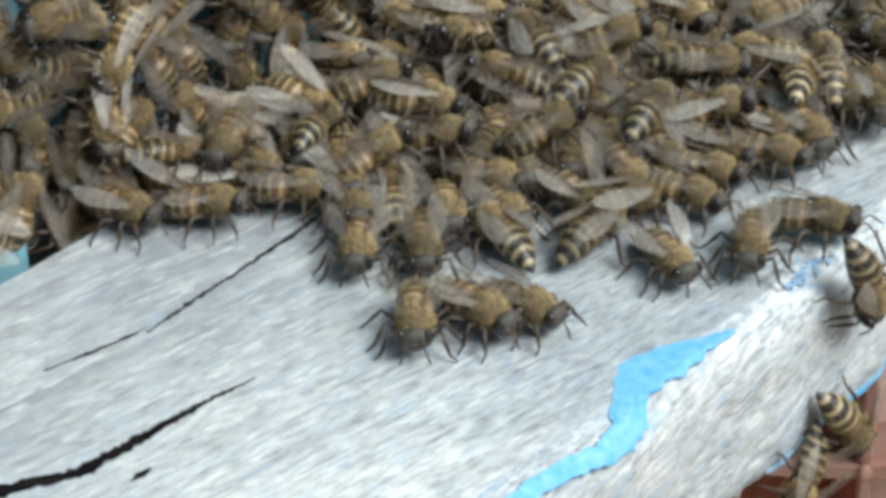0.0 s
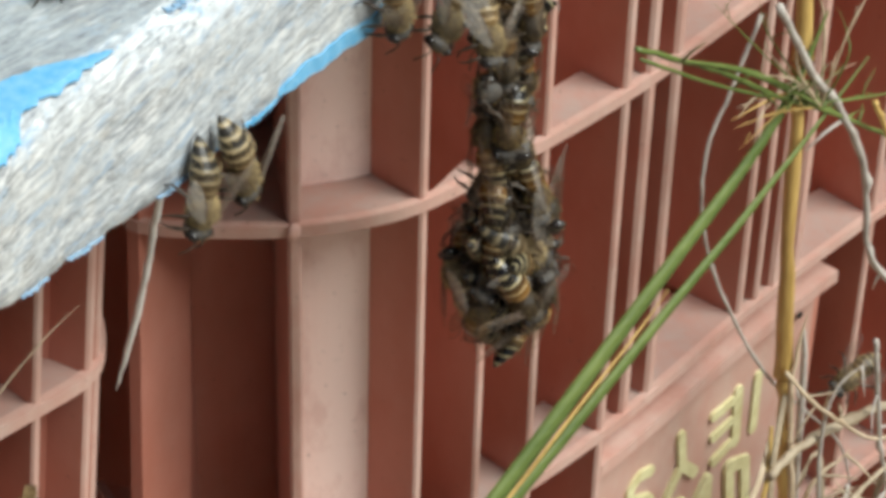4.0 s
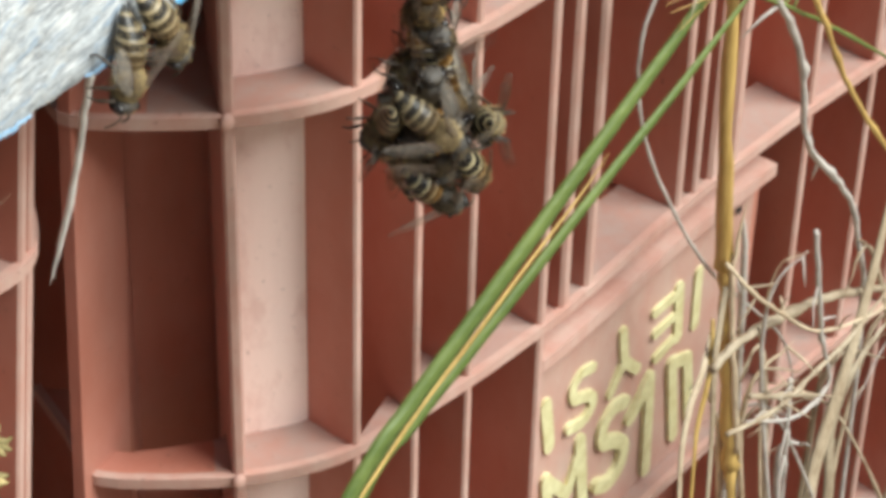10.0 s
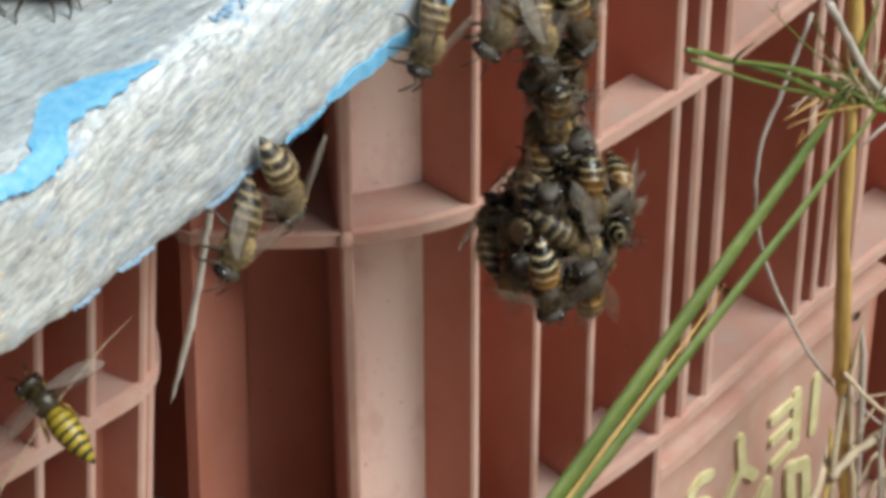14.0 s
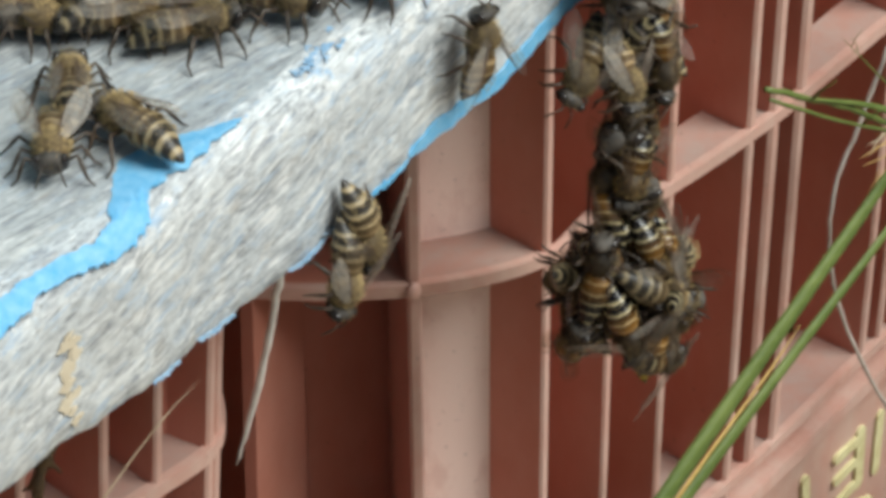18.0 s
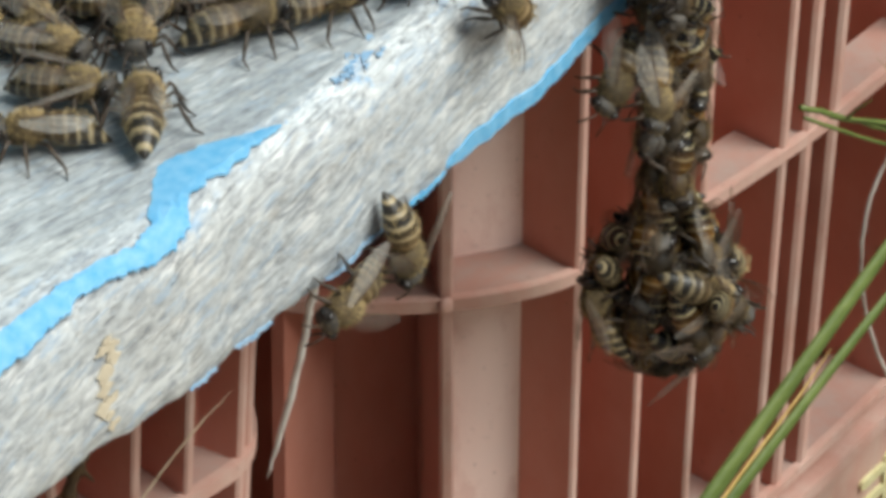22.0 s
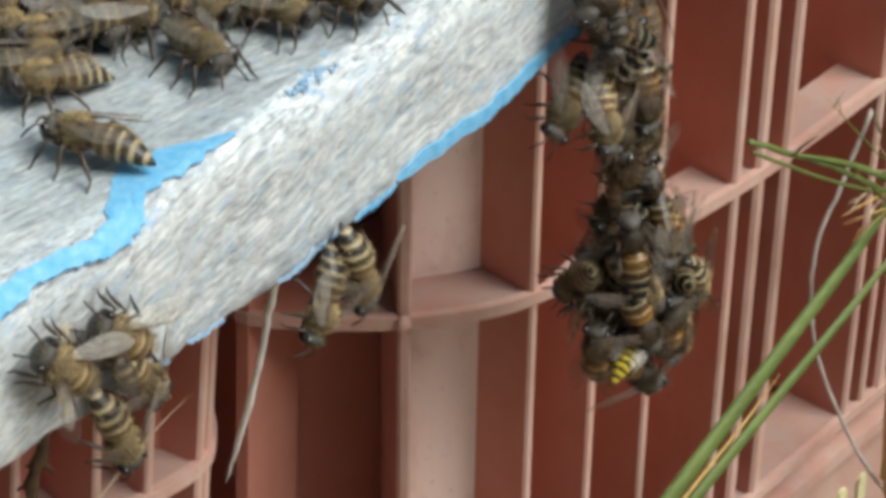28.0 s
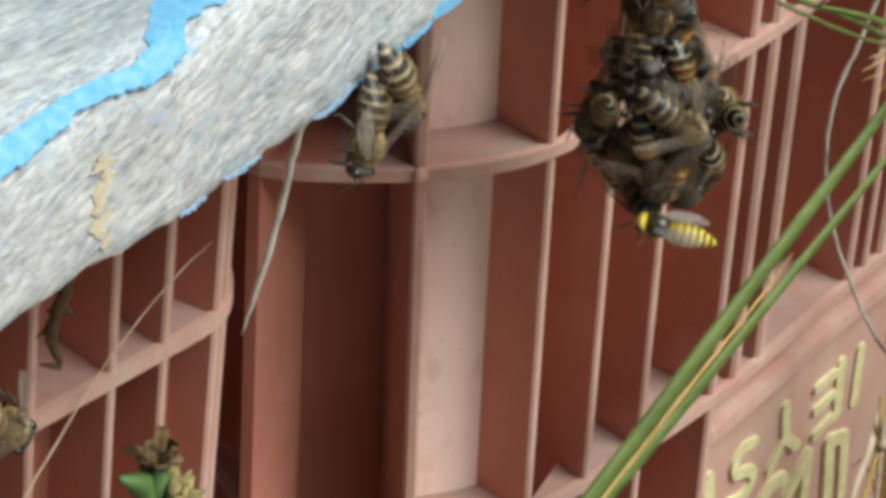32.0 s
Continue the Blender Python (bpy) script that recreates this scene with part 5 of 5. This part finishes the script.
def chain_pose(t, role, share, angle, way, lean, luck):
    """Where a bee of the chain clings: a long string at first, later a lump at the end of a neck."""
    u, z, wide, tall = centre_at(t)
    turn = angle + 0.3 * math.sin(t * 0.35 + luck * 3)
    if role in ("ball", "core"):
        polar = math.acos(1 - 2 * share)
        d = Vector((math.sin(polar) * math.cos(turn), math.sin(polar) * math.sin(turn), math.cos(polar)))
        size = 0.42 if role == "core" else 1.0
        bulge = size * (0.92 + 0.22 * math.sin(luck * 5 + t * 0.6))
        narrow = 1.0 - 0.28 * max(0.0, d.z)
        place = Vector((u, -6.5, z)) + bulge * Vector((d.x * narrow * (wide - 1.1), d.y * narrow * (wide - 2.0), d.z * (tall - 3.4)))
        out = Vector((d.x, d.y - 0.15, d.z * 0.3))
    elif role == "neck":
        top, low = -15, z + tall - 5
        thick = 2.0 + 0.6 * math.sin(share * 9 + t * 0.4)
        place = Vector((68 + (u - 68) * share, -5.5, top + (low - top) * share)) + Vector((thick * math.cos(turn), 0.8 * thick * math.sin(turn), 0))
        out = Vector((math.cos(turn), math.sin(turn), 0.1))
    elif role == "crown":
        place = Vector((54 + 24 * share, 6 + 6 * math.sin(turn * 3), 1.6 + 1.2 * luck))
        out = Vector((0.3 * math.cos(turn), 0.3 * math.sin(turn), 1))
        return BOARD @ stance((place - out * 1.4) * MM, (math.cos(turn * 2), math.sin(turn * 2) - 0.6, 0), out)
    else:
        place = Vector((61 + 11 * share + 2 * math.cos(turn), -4.0 + 2.5 * math.sin(turn) * luck, -4 - 15 * abs(math.sin(angle * 1.7))))
        out = Vector((0.4 * math.cos(turn), -1, 0.5))
    slant = lean + 0.25 * math.sin(t * 0.5 + luck * 7)
    ahead = Vector((slant, 0.3 * slant, way))
    if luck < -0.55:           # seen from below, its legs outward
        return BOARD @ stance((place + out.normalized() * 2.4) * MM, ahead, -out)
    return BOARD @ stance((place - out.normalized() * 2.4) * MM, ahead, out)


def motions():
    r = random.Random(77)
    for ob, m, restless in swarm:
        rows, t = [(0.0, m)], 0.0
        while t < 32:
            t = min(32.0, t + r.uniform(2.5, 5))
            d = Vector((r.uniform(-1, 1), r.uniform(-1, 1), 0)) * 1.5 * MM * restless
            rows.append((t, m @ Matrix.Translation(d) @ pose(0, 0, 0, r.uniform(-4, 4), r.uniform(-4, 4), r.uniform(-24, 24) * restless)))
        walk(ob, rows)
    times = [0, 2, 4, 5.5, 7, 8, 9, 10, 11, 12, 13, 14, 15.5, 17, 18, 19, 20, 21, 22, 23, 24, 25.5, 27, 28, 29, 30, 31, 32]
    for ob in swaying.values():
        walk(ob, [(t, Matrix.Translation((0, 0, dz * MM))) for t, dz in ((0, -1.0), (4, -1.3), (9, 0.6), (10, 2.4), (11.5, 0.8), (13, -0.5), (19, 0.4), (23, -0.2), (28, 0.6), (30, -0.8), (32, -2.5))])
    for ob, *how in links:
        walk(ob, [(t, chain_pose(t, *how)) for t in times])

    def top(t, u, v, heading):
        return t, on_board(u, v, 0.1, heading)

    def face(t, u, z, heading):
        return t, on_face(u, z, heading, 0.3)

    def air(t, place, ahead):
        return t, stance(Vector(place) * MM, ahead, (-0.35, -0.45, 0.8))

    walk(actors['W1'], [top(0, -2.0, 35.8, -139), top(1, -1.0, 37.3, -134), top(1.5, -1.0, 38.1, -132), top(2, -0.6, 38.2, -136), top(6, -2.0, 48.0, -70), top(32, -2.0, 47.0, -60)])
    walk(actors['W2'], [top(0, 1.8, 31.0, -133), top(1, 2.8, 32.7, -133), top(1.5, 2.3, 33.0, -133), top(2, 2.1, 31.4, -119), top(2.5, 3.1, 32.7, -111), top(6, 8.0, 42.0, -60), top(32, 6.0, 44.0, -80)])
    walk(actors['W3'], [top(0, -6.8, 23.7, -136), top(1, -6.4, 26.0, -136), top(1.5, -6.0, 26.5, -132), top(2, -8.2, 24.4, -80), top(2.5, -7.1, 24.5, -73), top(3.667, -11.4, 35.0, -15), top(4.833, -15.7, 45.5, 42), top(6, -20.0, 56.0, 100), top(32, -18.0, 58.0, 120)])
    walk(actors['W4'], [top(0, -2.5, 20.3, -91), top(1, -0.6, 20.2, -35), top(1.5, -2.7, 18.0, -32), top(2, -0.9, 16.6, -62), top(2.5, 0.0, 13.7, -18), top(3, -1.0, 14.9, -29), top(4.5, -8.5, 17.4, 15), top(6, -16.0, 20.0, 60), top(13, -12.0, 16.0, 0), top(14.75, -4.1, 8.9, 74), top(16.5, 3.8, 1.8, 148), top(17, 3.7, 4.3, 126), top(18, 4.3, 6.6, 82), top(19, 4.4, 8.0, 88), top(20, 4.3, 7.4, 82), top(21, 4.8, 8.5, 88), top(22, 5.0, 10.8, 41), top(23, 7.5, 9.4, -4), top(24, 8.9, 8.9, -17), top(24.5, 2.0, 8.0, -40), top(25.17, 2.3, 5.5, 19), top(25.83, 2.6, 3.0, 77), top(26.5, 2.9, 0.4, 136), top(27, 4.6, 4.0, 137), top(28, 1.2, 8.5, 104), top(29, 2.5, 13.5, 85), top(30, 7.0, 17.6, 45), top(31, -5.3, 15.8, 52), top(32, -25.0, 14.0, 100)])
    walk(actors['W5'], [top(0, 15.4, 12.6, -110), top(1, 10.2, 12.4, -38), top(1.5, 6.7, 13.4, -34), top(2, 6.6, 12.7, -63), top(2.5, 6.5, 11.1, -91), top(3, 4.3, 9.9, -57), top(4, -7.1, 12.6, -111), top(5, -18.6, 15.3, -166), top(6, -30.0, 18.0, -220), top(9, -27.3, 16.7, -277), top(12, -24.7, 15.3, -333), top(15, -22.0, 14.0, -390), top(15.67, -14.8, 13.7, -336), top(16.33, -7.5, 13.5, -282), top(17, -0.3, 13.2, -228), top(17.5, -0.7, 12.2, -184), top(18, -1.1, 11.2, -140), top(19, -1.0, 13.6, -145), top(20, -1.5, 14.8, -176), top(21, -0.6, 17.0, -254), top(22, -1.9, 15.6, -229), top(23, 0.3, 14.6, -235), top(24, -5.4, 11.1, -214), top(26, -40.0, 12.0, -190), top(32, -44.0, 14.0, -210)])
    walk(actors['W6'], [top(0, 0.7, 17.5, -83), top(1, 3.6, 19.9, -55), top(1.5, 4.8, 19.6, 23), top(1.75, 4.8, 19.9, -32), top(2, 4.8, 20.3, -86), top(2.25, 4.3, 20.7, -44), top(2.5, 3.7, 21.1, -2), top(2.75, 3.8, 21.3, -44), top(3, 4.0, 21.4, -87), top(5.5, 2.0, 24.7, -33), top(8, 0.0, 28.0, 20), top(17, 6.9, 16.2, 41), top(18, 5.5, 15.0, 42), top(19, 5.8, 16.8, 40), top(19.33, 6.8, 17.8, -16), top(19.67, 7.9, 18.9, -71), top(20, 8.9, 19.9, -126), top(21, 7.5, 20.5, -80), top(22, 4.0, 19.1, -66), top(23, 14.1, 17.8, -109), top(24, 8.3, 17.7, -112), top(28, 7.1, 22.8, -36), top(32, 6.0, 28.0, 40)])
    walk(actors['W7'], [top(0, 7.8, 26.3, 73), top(1, 7.2, 27.6, 101), top(1.5, 6.8, 28.4, 87), top(2, 4.9, 29.5, 96), top(2.5, 4.3, 30.2, 96), top(4.25, 11.2, 27.1, 33), top(6, 18.0, 24.0, -30), top(32, 16.0, 26.0, -60)])
    walk(actors['W8'], [top(0, 13.8, 20.2, 5), top(1, 14.5, 20.1, 4), top(1.5, 17.5, 19.0, -25), top(2, 12.3, 19.4, -7), top(2.5, 14.1, 22.8, -36), top(3, 15.0, 23.5, -110), top(6.5, 18.5, 24.7, -50), top(10, 22.0, 26.0, 10), top(32, 26.0, 28.0, 30)])
    walk(actors['W9'], [top(0, 22.4, 7.9, -147), top(1, 24.7, 11.4, -146), top(1.5, 24.5, 13.2, -132), top(2, 17.7, 13.7, -94), top(2.5, 17.8, 14.8, -81), top(3, 17.8, 13.2, -133), top(8, 24.0, 22.0, -60), top(32, 20.0, 24.0, -90)])
    walk(actors['W10'], [top(0, 28.5, 5.9, -61), top(1, 28.7, 5.4, -29), top(1.5, 28.1, 3.1, -45), top(2, 24.4, 10.4, -80), top(2.5, 26.7, 4.2, -107), top(3, 24.8, 5.9, -32), top(4, 26.0, 10.0, 0), top(10, 20.0, 18.0, 0), top(17, 18.1, 13.9, -64), top(18, 19.0, 13.0, -37), top(19, 21.0, 13.5, -41), top(20, 20.0, 13.8, -49), top(21, 20.6, 12.9, -46), top(22, 20.9, 13.6, -28), top(23, 22.2, 14.3, -44), top(24, 23.0, 14.2, -51), top(27, 30.3, 10.0, -66), top(28, 19.2, 12.0, -110), top(32, 20.0, 22.0, -60)])
    walk(actors['W11'], [face(0, 26.4, -0.1, -74), face(1, 29.2, -2.5, -51), top(1.5, 25.5, -4.5, 25), top(2, 26.3, -2.8, 38), top(2.5, 29.3, 4.8, 88), top(2.75, 29.7, 6.5, 159), top(3, 30.1, 8.1, 230), top(4.5, 32.0, 11.1, 275), top(6, 34.0, 14.0, 320), top(32, 33.0, 15.0, 290)])
    walk(actors['E1'], [face(0, 24.7, -15.8, -57), face(1, 23.8, -14.8, -54), face(1.5, 24.4, -16.5, -55), face(2, 24.5, -16.2, -58), face(2.5, 25.5, -16.6, -45), face(3, 25.1, -16.7, -56), face(4, 24.8, -17.4, -79), face(7, 25.0, -16.4, -61), face(8, 25.0, -15.7, -67), face(9, 24.4, -15.1, -52), face(10, 24.5, -16.0, -66), face(12, 25.4, -15.9, 2), face(13, 25.1, -16.4, -70), face(14, 23.8, -18.4, -78), face(17, 24.0, -16.7, -72), face(18, 23.6, -16.6, -80), face(19, 25.5, -15.5, -71), face(20, 24.5, -16.4, -75), face(21, 24.5, -18.4, -76), face(22, 23.9, -17.2, -81), face(23, 23.2, -17.7, -85), face(24, 23.8, -18.8, -93), face(27, 24.3, -19.0, -80), face(28, 24.8, -20.2, -81), face(29, 23.5, -19.8, -86), face(30, 25.5, -18.6, -75), face(31, 24.4, -18.6, -90), face(32, 25.7, -18.3, -73)])
    walk(actors['E2'], [face(0, 17.9, -18.5, -136), face(1, 19.2, -16.7, -67), face(1.5, 20.3, -20.2, -77), face(2, 19.5, -19.7, -90), face(2.5, 19.2, -20.0, -91), face(3, 18.5, -19.3, -100), face(4, 19.1, -17.8, -105), face(7, 19.2, -19.0, -99), face(8, 17.8, -16.8, -112), face(9, 18.1, -16.7, -120), face(10, 18.8, -16.9, -107), face(12, 16.9, -18.6, -117), face(13, 18.3, -18.6, -130), face(14, 17.1, -20.3, -129), face(17, 18.0, -18.2, -138), face(18, 20.6, -19.5, -106), face(19, 20.9, -19.1, -93), face(20, 21.1, -19.7, -87), face(21, 16.7, -18.9, -156), face(22, 16.2, -18.5, -172), face(23, 16.7, -18.8, -148), face(24, 14.7, -18.7, -169), face(27, 19.1, -22.4, -106), face(28, 19.4, -20.4, -122), face(29, 18.8, -19.6, -134), face(30, 19.6, -19.6, -127), face(31, 19.3, -20.1, -134), face(32, 20.6, -20.1, -112)])
    walk(actors['E3'], [face(0, 43.4, -14.4, -83), face(1, 47.0, -14.1, -89), face(1.5, 50.8, -15.2, -80), face(2, 49.6, -15.9, -126), face(2.5, 52.7, -17.1, -76), face(3, 49.7, -12.7, -92), face(4, 50.0, -11.1, -81), face(6.5, 49.5, -11.3, -97), face(9, 48.2, -9.7, -129), face(13, 46.4, -14.6, -132), face(14, 47.9, -13.3, -118), face(15.25, 48.3, -14.0, -175), face(16.5, 48.7, -14.7, -233), face(17, 41.1, -7.1, -280), face(18, 42.2, -7.1, -276), face(19, 42.1, -3.3, -257), face(20, 42.5, -1.3, -249), face(21, 41.6, 0.3, -233), face(22, 40.7, -0.1, -227), face(23, 40.8, 0.8, -231), face(24, 41.9, 1.5, -239), face(27, 41.7, 5.0, -280), top(29, 62.0, 8.0, -300), top(32, 60.0, 10.0, -270)])
    walk(actors['G1'], [top(0, 10.0, 56.0, -60), top(8, -30.0, 40.0, -90), top(20, -45.0, 14.0, -20), top(21.5, -26.3, 19.9, -60), top(23, -7.6, 25.9, -101), top(24, -2.1, 1.2, -123), face(24.5, -3.8, 1.2, -95), face(25.5, -6.5, -2.7, -155), face(26.5, -9.1, -6.5, -216), face(27, -10.3, -2.5, -233), face(28, -15.4, -8.2, -231), face(29, -21.2, -2.4, -238), face(30, -24.9, -1.5, -236), top(32, -52.0, 6.0, -190)])
    walk(actors['G2'], [top(0, 22.0, 58.0, -60), top(8, -38.0, 44.0, -90), top(20, -52.0, 18.0, -20), top(23, -2.5, 26.1, -74), top(24, 1.0, 0.9, -106), face(24.5, 3.8, -5.1, -57), face(25.17, 2.4, -6.3, -116), face(25.83, 0.9, -7.6, -174), face(26.5, -0.6, -8.8, -233), face(27, -4.4, -3.0, -228), face(28, -8.2, -9.0, -225), face(29, -15.6, -5.4, -234), face(30, -21.1, -2.5, -236), top(32, -60.0, 8.0, -190)])
    walk(actors['G3'], [top(0, 30.0, 57.0, -60), top(8, -44.0, 40.0, -90), top(20, -58.0, 14.0, -20), top(23, -11.4, 28.7, -81), top(23.5, -8.5, 19.8, -146), top(24, -5.6, 10.8, -211), top(24.5, -5.7, 4.7, -206), face(26.5, -5.7, -13.0, -46), face(27, -4.7, -13.1, -71), face(28, -9.7, -18.5, -73), face(29, -18.9, -12.8, -77), face(30, -16.6, -13.9, -68), face(31, -26.9, -13.4, -129), face(31.5, -28.4, -17.9, -88), face(32, -30.0, -22.3, -48)])
    walk(actors['G4'], [top(0, 40.0, 57.0, -60), top(8, -50.0, 46.0, -90), top(20, -64.0, 20.0, -20), top(23, -0.6, 32.8, -74), top(24, -2.5, 6.0, -140), face(24.5, -2.7, -2.6, -65), face(26.5, -0.9, -14.6, -17), face(27, -1.6, -10.9, -64), face(28, -6.8, -13.8, -57), face(29, -13.5, -14.4, -60), face(30, -16.0, -11.4, -61), face(31, -27.2, -9.1, -65), top(32, -66.0, 8.0, -190)])
    walk(actors['V5'], [top(0, 50.0, 40.0, -100), top(10, 8.0, 20.0, -90), top(17, 18.4, 17.7, -45), top(20, 10.4, 25.6, -73), top(21, 8.0, 27.1, -66), top(22, 8.1, 25.2, -79), top(23, 20.0, 26.9, -77), top(24, 15.3, 21.5, -28), top(27, 15.8, 24.9, -91), top(27.5, 14.3, 24.9, -146), top(28, 12.9, 25.0, -201), top(32, -4.0, 22.0, -180)])
    walk(actors['V6'], [top(0, 56.0, 44.0, -100), top(10, -4.0, 22.0, -90), top(17, 14.0, 25.4, -88), top(20, 7.0, 31.1, -29), top(21, 12.0, 32.7, -107), top(22, 14.8, 20.2, -139), top(23, 14.8, 29.8, -85), top(24, 10.1, 25.3, -130), top(27, 10.2, 22.5, -98), top(27.5, 8.6, 20.7, -153), top(28, 7.1, 18.9, -208), top(32, -10.0, 24.0, -200)])
    walk(actors['V7'], [top(0, 62.0, 40.0, -100), top(10, 28.0, 18.0, -90), top(17, 27.7, 9.0, -69), top(20, 26.5, 10.4, -85), top(21, 29.9, 9.8, -25), top(22, 27.9, 9.6, -28), top(23, 30.3, 11.2, -87), top(24, 29.2, 12.7, -67), top(27, 23.7, 12.5, -131), top(28, 29.2, 11.2, -78), top(30, 29.6, 15.6, -139), top(32, 30.0, 20.0, -200)])
    walk(actors['V8'], [top(0, 64.0, 30.0, -100), top(10, 38.0, 14.0, -90), top(17, 36.1, 4.4, -88), top(20, 34.2, 6.5, -107), top(21, 38.0, 7.3, -134), top(23, 37.5, 8.7, -117), top(24, 33.9, 11.0, -110), top(27, 34.7, 7.7, -93), top(32, 38.0, 16.0, -60)])
    walk(actors['A'], [air(0, (-166.6, -47.7, 17.9), (-0.37, -0.44, -0.82)), air(0.5333, (-157.2, -46.2, 11.8), (-0.83, 0.16, -0.53)), air(1.067, (-147.9, -44.7, 5.8), (-0.74, 0.66, 0.11)), air(1.6, (-138.5, -43.2, -0.2), (-0.17, 0.72, 0.67)), air(2, (-119.7, -40.2, 1.3), (-0.49, 0.78, 0.38)), air(2.2, (-82.4, -34.3, -15.8), (-0.38, 0.79, 0.49)), air(2.4, (-41.8, -27.9, -29.5), (-0.24, 0.77, 0.59)), air(2.8, (-19.6, -24.4, -10.7), (-0.13, 0.74, 0.66)), air(3.1, (37.8, -15.3, -14.9), (-0.54, 0.80, 0.26)), air(4.5, (138.1, 0.6, -181.2), (-0.38, 0.83, 0.40)), air(6, (60.0, -11.8, -124.1), (-0.21, 0.80, 0.56)), air(6.5, (-20.6, -24.5, -85.0), (-0.16, 0.79, 0.60)), air(7, (-45.4, -28.5, -72.4), (0.34, 0.51, 0.79)), air(7.4, (-30.7, -26.1, -125.6), (0.35, 0.51, 0.79)), air(9, (17.5, -18.5, -425.6), (0.36, 0.51, 0.79)), air(12, (-200.3, -53.0, 8.7), (-0.29, 0.84, 0.46)), air(13.5, (-130.3, -13.6, -28.1), (-0.03, 0.75, 0.66)), air(14, (-107.9, -10.0, -41.8), (-0.12, 0.77, 0.62)), air(14.5, (-104.1, -9.4, -45.8), (-0.31, 0.82, 0.48)), air(14.9, (-114.0, -39.3, -42.9), (-0.31, 0.82, 0.48)), air(15.4, (398.5, 41.8, -558.4), (-0.70, 0.71, 0.00)), air(15.9, (148.3, 2.2, -57.4), (-0.57, 0.79, 0.20)), air(16.3, (-26.0, -25.4, -9.5), (-0.31, 0.83, 0.47)), air(16.5, (-38.6, -27.4, -13.8), (-0.43, 0.83, 0.36)), air(16.8, (37.7, -15.3, -42.1), (-0.57, 0.80, 0.20)), air(20, (214.3, 12.7, -102.5), (-0.71, 0.71, 0.01)), air(30.4, (65.5, -10.9, -91.6), (-0.56, 0.79, 0.23)), air(30.9, (-22.3, -24.8, -62.8), (-0.43, 0.82, 0.38)), air(31, (-12.9, -23.3, -67.5), (-0.52, 0.81, 0.27)), air(31.5, (-14.3, -23.5, -123.2), (-0.40, 0.82, 0.40)), air(32, (-5.0, -22.1, -154.3), (-0.39, 0.83, 0.39))])
    walk(actors['B'], [air(0, (-57.5, -25.3, 2.5), (-0.57, 0.73, 0.36)), air(5, (70.3, -5.1, -91.2), (-0.48, 0.82, 0.31)), air(6.5, (-17.0, -18.9, -16.6), (-0.52, 0.81, 0.27)), air(7, (-45.3, -23.4, -28.4), (-0.42, 0.83, 0.37)), air(7.4, (-50.4, -24.2, -26.2), (0.13, 0.67, 0.73)), air(8, (-43.9, -17.0, -53.6), (0.31, 0.55, 0.78)), air(9, (-41.3, -14.6, -54.8), (0.61, 0.21, 0.77)), air(11, (-34.5, -14.5, -55.8), (0.33, 0.54, 0.77)), air(12, (-41.7, -17.7, -53.3), (0.23, 0.63, 0.74)), air(13, (-42.9, -17.9, -51.9), (0.22, 0.62, 0.75)), air(14, (-40.4, -18.5, -53.9), (0.28, 0.55, 0.79)), air(16.5, (-49.8, -23.0, -47.8), (0.27, 0.56, 0.78)), air(17, (-48.6, -22.8, -50.6), (0.01, 0.73, 0.69)), air(18, (-45.5, -19.3, -54.1), (0.23, 0.59, 0.77)), air(19, (-35.5, -13.7, -59.5), (0.32, 0.51, 0.79)), air(20, (-32.3, -10.1, -58.8), (0.36, 0.48, 0.80)), air(24, (-28.5, -10.6, -58.5), (0.10, 0.66, 0.75)), air(26, (-35.5, -14.8, -56.1), (-0.04, 0.72, 0.70)), air(27, (-41.7, -19.8, -51.8), (-0.14, 0.76, 0.64)), air(28, (-43.2, -21.0, -50.7), (0.68, 0.03, 0.73)), air(29, (-43.3, -20.0, -50.8), (0.82, -0.44, 0.38)), air(30, (-41.3, -18.7, -52.9), (0.68, -0.73, -0.05)), air(30.33, (-40.5, -18.9, -53.7), (0.02, -0.71, -0.70)), air(30.67, (-39.6, -19.1, -54.4), (-0.65, -0.09, -0.75)), air(31, (-38.8, -19.3, -55.2), (-0.77, 0.61, -0.16)), air(32, (-44.1, -23.2, -54.0), (-0.58, 0.80, 0.17))])
    walk(actors['F'], [air(0, (-19.9, -20.4, -21.8), (0.71, -0.68, -0.20)), air(3.1, (33.6, -11.9, -61.2), (0.56, -0.79, -0.23)), air(3.4, (-13.7, -19.4, -68.0), (0.46, -0.82, -0.34)), air(3.7, (16.5, -14.6, -97.6), (-0.32, -0.51, -0.80)), air(4, (46.8, -9.8, -127.2), (-0.80, 0.27, -0.53)), air(4.4, (111.2, 0.4, -145.0), (-0.79, 0.58, -0.22)), air(18, (211.7, 16.3, -192.6), (-0.78, 0.60, -0.18)), air(32, (252.7, 22.8, -238.5), (-0.78, 0.58, -0.22))])

motions()
